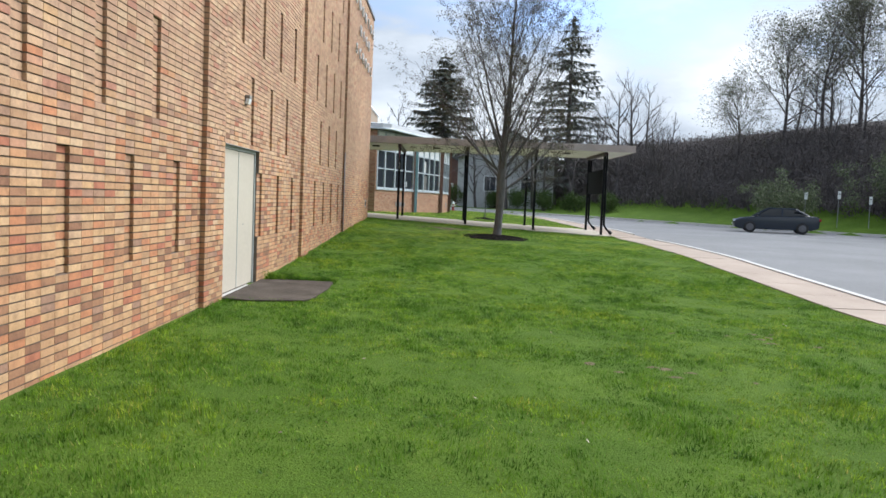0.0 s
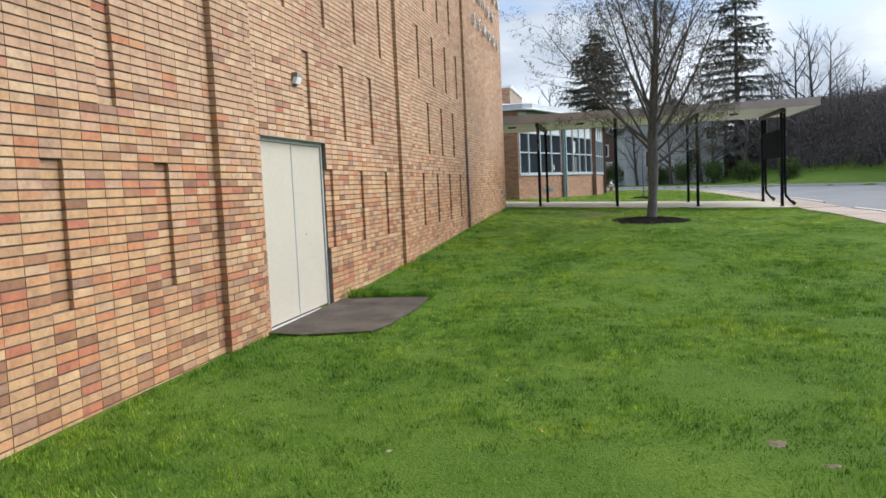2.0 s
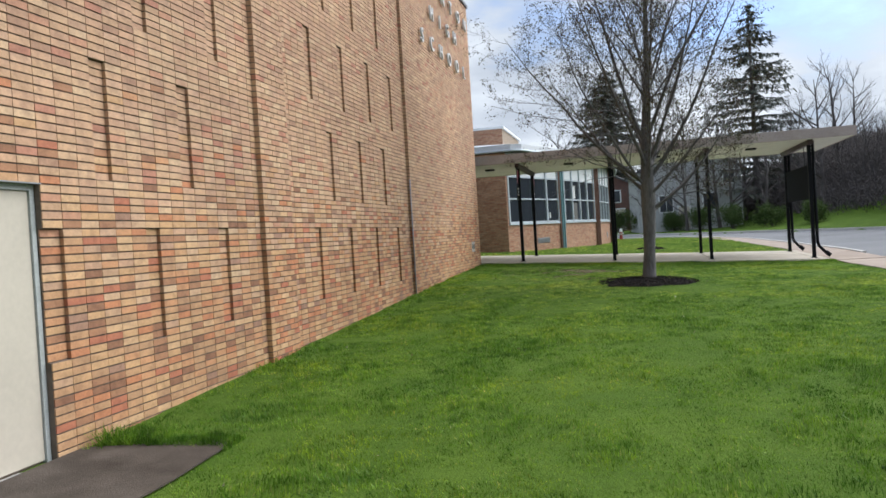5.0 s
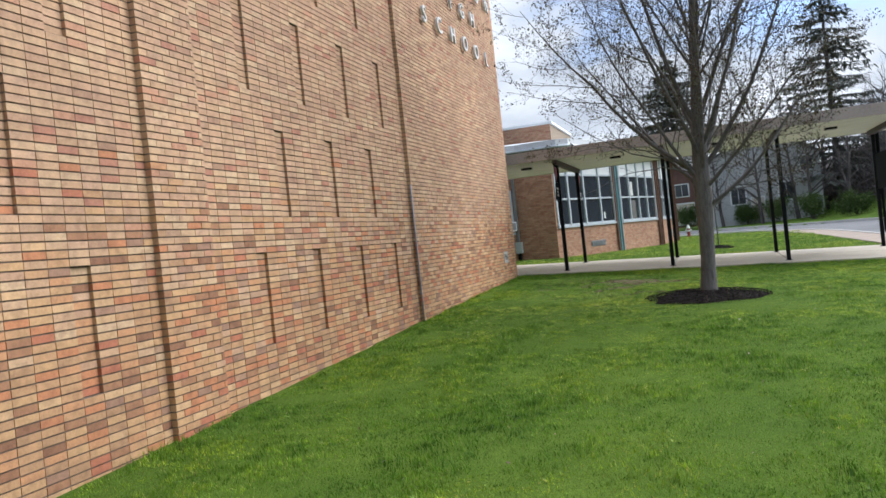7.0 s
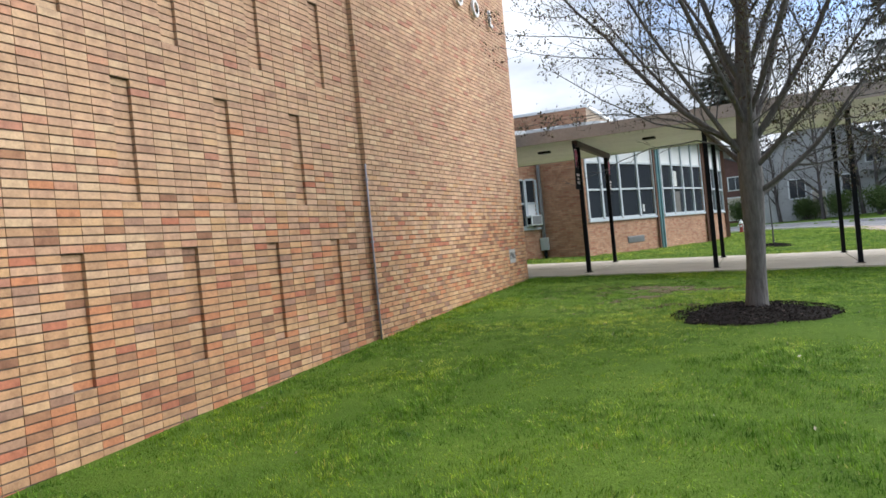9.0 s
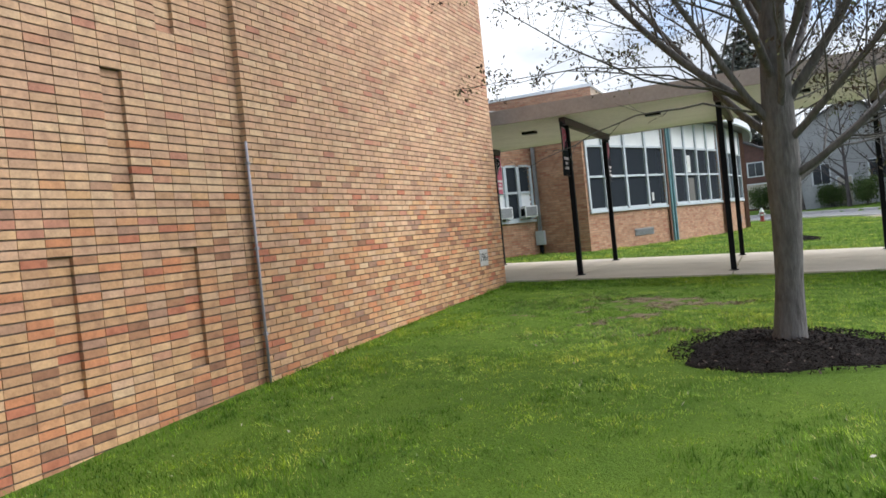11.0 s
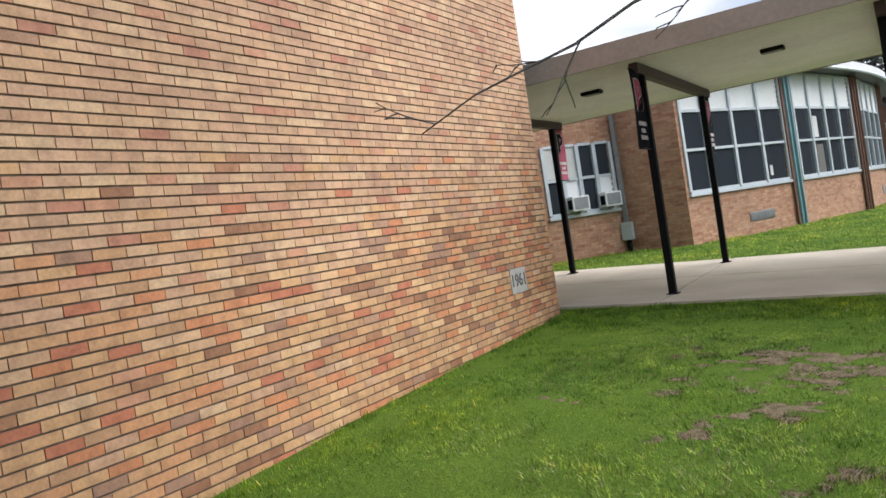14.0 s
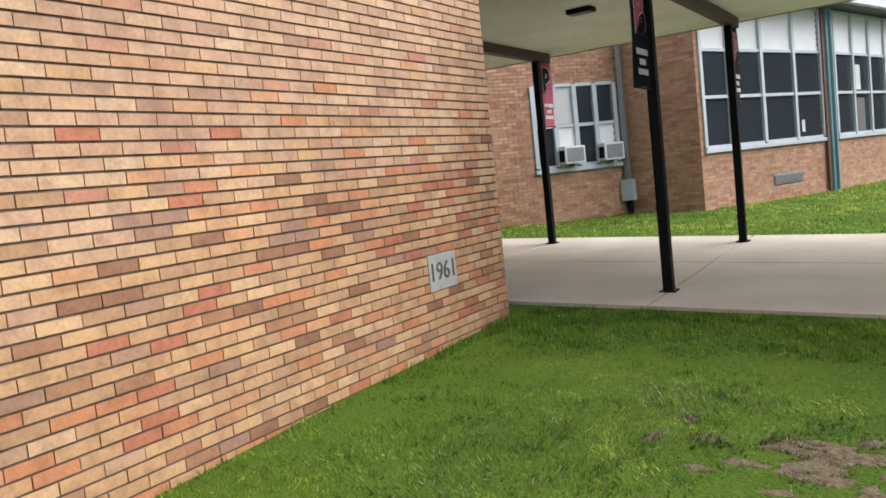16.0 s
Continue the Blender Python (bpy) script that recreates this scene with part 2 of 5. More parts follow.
# ---- ground ----
BASE_Y = [(-40, -0.35), (0, -0.06), (5, 0.0), (9, 0.03), (11.8, 0.04), (15.3, 0.18), (18.6, 0.31), (21.7, 0.45), (25, 0.59), (28.6, 0.69), (33, 0.75), (45, 0.74), (70, 0.75), (120, 1.2), (400, 2.0)]
BY, BZ = np.array([a for a, _ in BASE_Y], float), np.array([b for _, b in BASE_Y], float)


def ground_z(x, y):
    """Height of the lawn: it climbs along the wall and falls towards the road."""
    k = float(np.interp(y, [0, 20, 28, 45, 70], [0.012, 0.016, 0.042, 0.03, 0.008]))
    return float(np.interp(y, BY, BZ)) - k * (min(max(x, -8.0), 5.5) + 3.15)


GYM_X, FIELD_X, CORNER_Y, TOP_Z = -3.15, -3.21, 28.648, 7.95


def along(points, n):
    """n + 1 points at even steps along a smooth line through the given ones."""
    p = np.array(points, float)
    for _ in range(3):
        q = np.empty((2 * len(p) - 2, 2))
        q[0::2], q[1::2] = 0.75 * p[:-1] + 0.25 * p[1:], 0.25 * p[:-1] + 0.75 * p[1:]
        p = np.vstack([p[:1], q, p[-1:]])
    d = np.r_[0, np.cumsum(np.hypot(*np.diff(p, axis=0).T))]
    s = np.linspace(0, d[-1], n + 1)
    return np.c_[np.interp(s, d, p[:, 0]), np.interp(s, d, p[:, 1])]


NEAR_KERB = along([(7.5, -60), (7.5, 20), (7.45, 46), (6.6, 55), (4.2, 61), (1, 64), (-4, 66), (-60, 70)], 160)
FAR_KERB = along([(70, -60), (60, 10), (32, 36), (24.5, 45), (19.5, 51), (14.4, 60), (9.7, 67), (5.5, 74), (0, 80), (-8, 83), (-60, 86)], 160)
ROAD = np.vstack([NEAR_KERB, FAR_KERB[::-1]])
DROP = 0.13


def on_road(x, y):
    px, py = ROAD[:, 0], ROAD[:, 1]
    qx, qy = np.roll(px, 1), np.roll(py, 1)
    hit = (py > y) != (qy > y)
    return bool(np.count_nonzero(hit & (x < (qx - px) * (y - py) / (qy - py + 1e-12) + px)) % 2)


def bank(x, y):
    """The wooded bank beyond the road: how far it rises above the lawn's level."""
    d = float(np.min(np.hypot(FAR_KERB[:, 0] - x, FAR_KERB[:, 1] - y)))
    side = np.interp(x, [-30, 2, 11, 14, 18, 24, 40, 70], [0.02, 0.03, 0.08, 0.4, 0.8, 0.92, 1.1, 1.1])
    if on_road(x, y) or x < NEAR_KERB[0][0] and y < 66:
        return 0.0
    foot = np.interp(x, [5, 16, 21, 26, 30], [9.0, 9.0, 7.0, 4.0, 3.0])
    return float(side * np.interp(d, [foot, foot + 2, foot + 9, foot + 14, 90], [0.0, 0.9, 6.1, 7.5, 8.1]) + np.interp(d, [0, foot], [0.02, 0.8]) * min(1, side * 1.5))


xs = np.unique(np.r_[-600, -300, -150, -80, -40:-10:6, -10:9:0.5, 9:70:1.5, 80, 150, 300, 600])
ys = np.unique(np.r_[-600, -300, -150, -70, -40:0:4, 0:34:0.5, 34:110:1.5, 130, 180, 300, 600])
verts, rows_n = [], len(xs)
for gy in ys:
    for gx in xs:
        h = ground_z(gx, gy) + bank(gx, gy) - (0.45 if on_road(gx, gy) else 0.0)
        verts.append((float(gx), float(gy), h + 0.012 * noise.noise((gx * 0.9, gy * 0.9, 0.0))))
faces = [(j * rows_n + i, j * rows_n + i + 1, (j + 1) * rows_n + i + 1, (j + 1) * rows_n + i) for j in range(len(ys) - 1) for i in range(rows_n - 1)]
ground_mesh = mesh_of("ground", verts, faces, M_SOIL, True)
mm = Mat("leaf_litter_soil", 0.95)
ground_mesh.materials.append(mm.colour(mm.ramp(mm.noise(3, 6, 0.7), [(0.3, (0.075, 0.064, 0.060)), (0.7, (0.115, 0.10, 0.092))])).bump(mm.noise(6, 6), 1.0, 0.2).m)
ground_mesh.polygons.foreach_set("material_index", [1 if bank(*verts[f_[0]][:2]) > 1.0 else 0 for f_ in faces])
ground = tagged(new("ground", ground_mesh), "green spring lawn rising gently beside the brick wall", "lawn", kind="structure")

steps = 24
verts = [(*(a + (b - a) * k / steps), ground_z(*(a + (b - a) * k / steps)) - DROP) for a, b in zip(NEAR_KERB, FAR_KERB) for k in range(steps + 1)]
faces = [(i * (steps + 1) + k, i * (steps + 1) + k + 1, (i + 1) * (steps + 1) + k + 1, (i + 1) * (steps + 1) + k) for i in range(len(NEAR_KERB) - 1) for k in range(steps)]
tagged(new("road", mesh_of("road", verts, faces, M_ASPH, True)), "worn grey asphalt driveway and parking lot", "road", kind="structure")


def strip(line, offset, width, top, depth, mat, name):
    """A raised strip beside a line: offset to its left, width across, its top above the lawn's level."""
    d = np.gradient(line, axis=0)
    nrm = np.c_[-d[:, 1], d[:, 0]] / np.hypot(d[:, 0], d[:, 1])[:, None]
    vs, fs = [], []
    for p, q in zip(line + nrm * offset, line + nrm * (offset + width)):
        zp, zq = ground_z(*p) + top, ground_z(*q) + top
        vs += [(*p, zp - depth), (*p, zp), (*q, zq), (*q, zq - depth)]
    for i in range(len(line) - 1):
        a, b = 4 * i, 4 * i + 4
        fs += [(a, a + 1, b + 1, b), (a + 1, a + 2, b + 2, b + 1), (a + 2, a + 3, b + 3, b + 2)]
    fs += [(0, 3, 2, 1), (4 * len(line) - 4, 4 * len(line) - 3, 4 * len(line) - 2, 4 * len(line) - 1)]
    return new(name, mesh_of(name, vs, fs, mat))


def between(line, y0, y1):
    return line[(line[:, 1] >= y0) & (line[:, 1] <= y1)]


low = NEAR_KERB[:, 1] <= 28.0
tagged(strip(NEAR_KERB[low], 0.0, 0.15, 0.045, 0.4, M_KERB, "kerb_near"), "pale concrete kerb along the driveway", "kerb", kind="structure")
tagged(strip(NEAR_KERB[NEAR_KERB[:, 1] >= 31.0], 0.0, 0.15, 0.045, 0.4, M_KERB, "kerb_bend"), "pale concrete kerb curving round the lawn", "kerb", kind="structure")
tagged(strip(FAR_KERB, -0.15, 0.15, 0.03, 0.4, M_KERB, "kerb_far"), "concrete kerb on the far side of the lot", "kerb", kind="structure")

# roadside walk of separate slabs
side_walk = tagged(new("pavement_roadside"), "buff concrete sidewalk beside the driveway", "sidewalk", kind="structure")
vs0 = [(x, y, z) for z in (-0.12, 0) for x, y in ((-0.6, -0.745), (0.6, -0.745), (0.6, 0.745), (-0.6, 0.745))]
slab_faces = [(4, 5, 6, 7), (0, 1, 5, 4), (1, 2, 6, 5), (2, 3, 7, 6), (3, 0, 4, 7)]
slab_mesh = mesh_of("walk_slab", vs0, slab_faces, M_WALK)
for i in range(44):
    yy = -8 + 1.5 * i
    if yy > 57:
        break
    xx = float(np.interp(yy, NEAR_KERB[:100, 1], NEAR_KERB[:100, 0])) - 0.15 - 0.6
    s = new("slab", slab_mesh)
    s.parent = side_walk
    slope = math.atan(ground_z(xx, yy + 0.75) / 1.5 - ground_z(xx, yy - 0.75) / 1.5)
    s.matrix_world = pose(xx, yy, ground_z(xx, yy) + 0.02, math.degrees(slope), 0, 0)

# walk under the canopy: slabs that follow its fall to the road
canopy_walk = tagged(new("pavement_under_canopy"), "pale concrete walk under the canopy, darker in its shade", "sidewalk", kind="structure")
WALK_Y0, WALK_Y1 = 29.12, 33.75
for i in range(-5, 4):
    x0, x1 = -2.1 + 2.637 * i + 0.012, -2.1 + 2.637 * (i + 1) - 0.012
    x1 = min(x1, 6.08)
    if x0 > 6:
        break
    for y0, y1 in ((WALK_Y0, 31.416), (31.44, WALK_Y1)):
        vs = [(x, y, ground_z(x, y) + 0.03 - dz) for dz in (0.15, 0) for x, y in ((x0, y0), (x1, y0), (x1, y1), (x0, y1))]
        s = new("slab", mesh_of("slab", vs, slab_faces, M_CONC))
        s.parent = canopy_walk
tagged(new("pavement_bed", mesh_of("pavement_bed", [(x, y, ground_z(x, y) + 0.018) for x, y in ((-16, WALK_Y0 + 0.01), (6.07, WALK_Y0 + 0.01), (6.07, WALK_Y1 - 0.01), (-16, WALK_Y1 - 0.01))], [(0, 1, 2, 3)], M_PAD)),
       "dark joint filling between the walk slabs", "sidewalk", kind="structure")

# ---- brick laying ----
BL, BH, JV, JH = 0.2117, 0.0669, 0.0065, 0.0130
Z_ROW = 1.775                      # a bed joint: the head of the lowest row of slots
rng = random.Random(7)


class Cells:
    """Collects boxes with five faces (no back) in a wall's own axes: u along it, z up, out of the wall along -v."""

    def __init__(self):
        self.v, self.f = [], []

    def add(self, u0, u1, z0, z1, front, back):
        n = len(self.v)
        self.v += [(u0, front, z0), (u1, front, z0), (u1, front, z1), (u0, front, z1), (u0, back, z0), (u1, back, z0), (u1, back, z1), (u0, back, z1)]
        self.f += [(n, n + 1, n + 2, n + 3), (n, n + 4, n + 5, n + 1), (n + 3, n + 2, n + 6, n + 7), (n, n + 3, n + 7, n + 4), (n + 1, n + 5, n + 6, n + 2)]


def lay(bricks, mortar, u0, u1, zmin, zmax, front, back, bond, keep=None, depth_of=None, shift=0.0, loose=None, hole=None):
    """Lays courses of bricks from u0 to u1. keep(u, z) leaves openings out; depth_of(col, z) sets bricks back."""
    k0, k1 = math.floor((zmin - Z_ROW) / BH), math.ceil((zmax - Z_ROW) / BH)
    for k in range(k0, k1):
        z0, z1 = Z_ROW + k * BH, min(Z_ROW + (k + 1) * BH, zmax)
        off = (BL / 2 if bond == "running" and k % 2 else 0.0) + shift
        edges = [u0]
        u = u0 + (BL - off if off else BL)
        while u < u1 - 0.02:
            edges.append(u)
            u += BL
        edges.append(u1)
        if hole and hole[2] < (z0 + z1) / 2 < hole[3]:
            edges = sorted([q for q in edges if not hole[0] - 0.03 < q < hole[1] + 0.03] + [hole[0], hole[1]])
        for c, (a, b) in enumerate(zip(edges, edges[1:])):
            mid = ((a + b) / 2, (z0 + z1) / 2)
            if keep and not keep(*mid):
                continue
            f = front + (depth_of(c, mid[1]) if depth_of else 0.0)
            mortar.add(a, b, z0, z1, f + 0.010, back)
            # an end brick, or one beside a set-back one, shows its whole header
            bare = c == 0 or depth_of is not None and depth_of(c - 1, mid[1]) > depth_of(c, mid[1])
            box_ = (a - 0.0015 if bare else a + JV / 2, b - JV / 2, z0 + JH / 2, z1 - JH / 2, f + rng.uniform(-0.0015, 0.0015), f + (0.075 if bare else 0.03))
            if loose is not None and loose[0](*mid):
                loose[1].append(box_)
            else:
                (bricks[1] if isinstance(bricks, tuple) and mid[1] < rng.gauss(1.85, 0.55) else bricks[0] if isinstance(bricks, tuple) else bricks).add(*box_)


# ---- gymnasium: long brick wall ----
BAY, BAY0 = 6.42, 21.735
PIL_W = 1.85 - 5 * BL
GYM_START = BAY0 - 4 * BAY
DOOR = (9.9, 11.8, 0.02, Z_ROW + 5 * BH)
wall = thing("wall_gymnasium", (0, 0, 0), "tall wall of buff, tan and red bricks with recessed slots", "brick wall", kind="structure")
wall.matrix_world = pose(GYM_X, 0, 0, 0, 0, 90)      # u runs along +y, out of the wall is +x
bricks, mortar, single = (Cells(), Cells()), Cells(), []
BACK = 0.16


def slots(c, z):
    row = math.floor((z - (Z_ROW - 1.0)) / (21 * BH))
    inside = (z - (Z_ROW - 15 * BH)) - row * 21 * BH
    if not (0 <= inside < 15 * BH and 0 <= row < 5):
        return 0.0
    return 0.034 if c in ((4, 10, 16, 22) if row % 2 == 0 else (7, 13, 19)) else 0.0


def solid(u, z):
    return not (DOOR[0] < u < DOOR[1] and z < DOOR[3])


for i in range(4):
    y0 = GYM_START + i * BAY
    zlow = -0.5 if y0 < 10 else -0.1
    lay(bricks, mortar, y0, y0 + PIL_W, zlow, TOP_Z, 0.0, BACK, "running", solid)
    lay(bricks, mortar, y0 + PIL_W, y0 + BAY, zlow, TOP_Z, 0.06, BACK, "stack", solid, slots)
STONE = (27.47, 27.85, Z_ROW - 10 * BH, Z_ROW - 6 * BH)
lay(bricks, mortar, BAY0, CORNER_Y, 0.1, TOP_Z, 0.0, BACK, "running", lambda u, z: not (STONE[0] < u < STONE[1] and STONE[2] < z < STONE[3]), None, 0.05,
    (lambda u, z: 25.1 < u < 27.9 and 0.5 < z < 1.95, single), STONE)
for nm, cells, mat, lab in (("upper_brickwork", bricks[0], M_BRICK, "pinkish buff bricks"), ("lower_brickwork", bricks[1], M_BRICK_LOW, "mixed tan, orange and red bricks"), ("mortar", mortar, M_MORTAR, "raked brown mortar joints")):
    ob = new(nm, mesh_of(nm, cells.v, cells.f, mat))
    ob.parent = wall
    tagged(ob, lab, kind="stuff")
part("core", box(DOOR[0] - 40, CORNER_Y - 0.002, BACK - 0.002, 18, -1.0, TOP_Z - 0.002), M_MORTAR, wall)
part("coping", box(GYM_START - 16, CORNER_Y + 0.04, -0.04, 18.1, TOP_Z, TOP_Z + 0.09, 0.01), M_COPING, wall, "thin dark metal roof coping")
# the door recess is cut in the core's face by a dark lining
stone = part("date_stone", box(STONE[0], STONE[1], -0.004, 0.1, STONE[2], STONE[3], 0.004), M_STONE, wall, "grey carved stone with the year 1961")
# dark colour of the raised numerals, put on as the shade of carving
M_CUT = painted("carved_shadow", (0.10, 0.10, 0.095), 0.9)


def text_mesh(body, size, depth, mat, name, bold=0.0):
    cu = bpy.data.curves.new(name, "FONT")
    cu.body, cu.size, cu.extrude, cu.align_x, cu.align_y, cu.offset = body, size, depth, "CENTER", "CENTER", bold
    ob = bpy.data.objects.new(name, cu)
    scene.collection.objects.link(ob)
    me = bpy.data.meshes.new_from_object(ob.evaluated_get(bpy.context.evaluated_depsgraph_get()))
    bpy.data.objects.remove(ob)
    bpy.data.curves.remove(cu)
    me.name = name
    me.materials.clear()
    me.materials.append(mat)
    return me


num = new("numerals", text_mesh("1961", 0.19, 0.003, M_CUT, "numerals"))
num.parent = stone
num.matrix_basis = pose((STONE[0] + STONE[1]) / 2, -0.006, (STONE[2] + STONE[3]) / 2, 90, 0, 0)

# door
door = thing("door_1", (GYM_X, 0, 0), "closed pair of flush cream-painted steel doors", "door", rz=90, kind="structure")
dy0, dy1, dz0, dz1 = DOOR
REV = 0.145
fr = box(dy0, dy0 + 0.045, REV - 0.03, REV + 0.04, dz0, dz1, 0.004)
box(dy1 - 0.045, dy1, REV - 0.03, REV + 0.04, dz0, dz1, 0.004, fr)
box(dy0 + 0.045, dy1 - 0.045, REV - 0.03, REV + 0.04, dz1 - 0.05, dz1, 0.004, fr)
part("door_frame", fr, M_FRAME, door, "grey-green steel frame")
mid = (dy0 + dy1) / 2
for a, b in ((dy0 + 0.048, mid - 0.003), (mid + 0.003, dy1 - 0.048)):
    part("door_leaf", box(a, b, REV - 0.012, REV + 0.03, dz0 + 0.045, dz1 - 0.053, 0.003), M_DOOR, door)
part("astragal", box(mid - 0.012, mid + 0.012, REV - 0.018, REV - 0.0125, dz0 + 0.05, dz1 - 0.06, 0.002), M_FRAME, door)
part("lock", box(mid + 0.30, mid + 0.325, REV - 0.018, REV - 0.0125, 0.98, 1.0, 0.003), M_GREY, door)
part("threshold", box(dy0, dy1, -0.03, REV + 0.03, dz0 - 0.06, dz0 + 0.02, 0.006), M_KERB, door, "pale worn concrete sill")
part("lintel", box(dy0 - 0.01, dy1 + 0.01, 0.055, BACK, dz1 - 0.004, dz1 + 0.006), M_GREY, door)

pad = bmesh.new()
vs = [pad.verts.new((x, y, ground_z(x, y) + 0.014)) for x, y in ((-3.19, 9.75), (-2.8, 9.68), (-2.5, 9.78), (-2.12, 9.9), (-2.03, 10.3), (-2.0, 11.4), (-2.03, 12.1), (-2.1, 12.32), (-2.6, 12.2), (-3.19, 12.05))]
top = pad.faces.new(vs)
ext = bmesh.ops.extrude_face_region(pad, geom=[top])
bmesh.ops.translate(pad, vec=(0, 0, 0.012), verts=[g for g in ext["geom"] if isinstance(g, bmesh.types.BMVert)])
tagged(part("pavement_door_pad", pad, M_PAD), "worn dark asphalt pad at the double door", "door pad", kind="structure")

# wall lamp over the door
lamp = thing("wall_lamp", (GYM_X - 0.06, 10.895, 2.8), "square wall-pack lamp with bronze hood and pale lens", "wall lamp", rz=90)
hood = box(-0.07, 0.07, -0.075, 0.0, 0.02, 0.07, 0.01)
part("housing", hood, painted("bronze_lamp_paint", (0.24, 0.22, 0.195), 0.5), lamp, "dull bronze metal hood")
lens = box(-0.066, 0.066, -0.07, -0.015, -0.06, 0.019, 0.01)
for v in lens.verts:
    if v.co.z < -0.03:
        v.co.y += 0.018
part("lens", lens, M_WHITE, lamp, "pale prismatic lens")
part("back_plate", box(-0.06, 0.06, -0.014, 0.0, -0.07, 0.018, 0.003), M_BLACK, lamp)

# grey conduit in the corner of the last pilaster
pipe = thing("conduit", (GYM_X - 0.004, BAY0 - 0.017, 0), "slim grey metal conduit up the brick corner", "conduit")
part("pipe", tube([(0, 0, 0.38), (0, 0, 1.5), (0, 0, 2.72)], [0.013] * 3, 10), M_CONDUIT, pipe, smooth=True)
for z in (0.9, 1.7, 2.5):
    part("strap", box(-0.016, 0.016, -0.016, 0.018, z, z + 0.03, 0.003), M_CONDUIT, pipe)

# wall letters
M_LETTER = painted("brushed_letter_metal", (0.62, 0.62, 0.61), 0.5, 0.0, 0.2, 10.0)
sign = thing("wall_sign", (GYM_X, 0, 0), "raised metal letters on the brick wall", "wall sign", rz=90)
for word, y0, step, zc in (("BOONTON", 22.80, 0.862, 7.28), ("HIGH", 24.15, 0.80, 6.60), ("SCHOOL", 23.18, 0.862, 5.89)):
    for i, ch in enumerate(word):
        ob = new("letter", text_mesh(ch, 0.44, 0.022, M_LETTER, "letter", 0.004))
        ob.parent = sign
        ob.matrix_basis = pose(y0 + i * step, -0.055, zc, 90, 0, 0)
        for du in (-0.06, 0.06):
            part("stud", box(-0.006 + du, 0.006 + du, -0.005, 0.005, -0.055, -0.02), M_GREY, ob)

# ---- covered walkway ----
canopy = thing("walkway_canopy", (0, 0, 0), "long flat canopy on slim black steel posts over a walk", "canopy")
CX0, CX1, CY0, CY1, CZ0, CZ1 = -16.0, 6.85, 29.2, 33.85, 3.56, 3.79
GAPS = [CX0] + [-2.1 + 2.637 * i for i in range(-4, 4)] + [CX1]
roof = box(CX0 + 0.02, CX1 - 0.02, CY0 + 0.02, CY1 - 0.02, CZ0 + 0.016, CZ1, 0.0)
part("roof_deck", roof, M_FASCIA, canopy, "grey-brown metal roof deck")
for a, b in zip(GAPS, GAPS[1:]):
    for y0, y1 in ((CY0 + 0.025, 31.52), (31.526, CY1 - 0.025)):
        part("soffit_panel", box(a + 0.003, b - 0.003, y0, y1, CZ0, CZ0 + 0.014, 0.002), M_SOFFIT, canopy)
for x0, x1, y0, y1 in ((CX0, CX1, CY0 - 0.02, CY0 + 0.018), (CX0, CX1, CY1 - 0.018, CY1 + 0.02), (CX1 - 0.018, CX1 + 0.02, CY0 + 0.02, CY1 - 0.02)):
    part("fascia", box(x0, x1, y0, y1, CZ0 - 0.012, CZ1 + 0.02, 0.005), M_FASCIA, canopy, "weathered brown-grey fascia")
POST_X = [-10.01, -7.37, -4.72, -2.1, 0.53, 3.17, 5.81]
for x in POST_X:
    part("beam", box(x - 0.055, x + 0.055, 29.5, 33.5, CZ0 - 0.13, CZ0 - 0.002, 0.006), M_BEAM, canopy, "dark maroon cross beam")
    for y in (29.78, 33.1):
        if y < 30 and x < -3:
            continue
        z0 = ground_z(x, y) + 0.028
        post = part("post", box(x - 0.045, x + 0.045, y - 0.045, y + 0.045, z0, CZ0 - 0.131, 0.008), M_BLACK, canopy)
        part("base_plate", box(x - 0.075, x + 0.075, y - 0.075, y + 0.075, z0 - 0.002, z0 + 0.012, 0.003), M_BLACK, post)
for i, x in enumerate((-8.4, -5.77, -3.12, -0.70, 1.85, 4.5)):
    lite = thing("soffit_light", (x, 30.86, CZ0), "small dark flush light under the canopy", "ceiling light", "canopy lights")
    part("frame", box(-0.14, 0.14, -0.09, 0.09, -0.05, -0.001, 0.012), M_BLACK, lite)
    part("diffuser", box(-0.11, 0.11, -0.065, 0.065, -0.058, -0.0505, 0.003), M_GREY, lite)

M_MAROON = painted("maroon_banner", (0.42, 0.07, 0.13), 0.75, 0.0, 0.2, 9.0)
M_NAVY = painted("dark_banner", (0.010, 0.011, 0.017), 0.85, 0.0, 0.2, 9.0)
M_NAVY.node_tree.nodes["Principled BSDF"].inputs["Specular IOR Level"].default_value = 0.1
M_PALE = painted("pale_print", (0.62, 0.55, 0.56), 0.75)


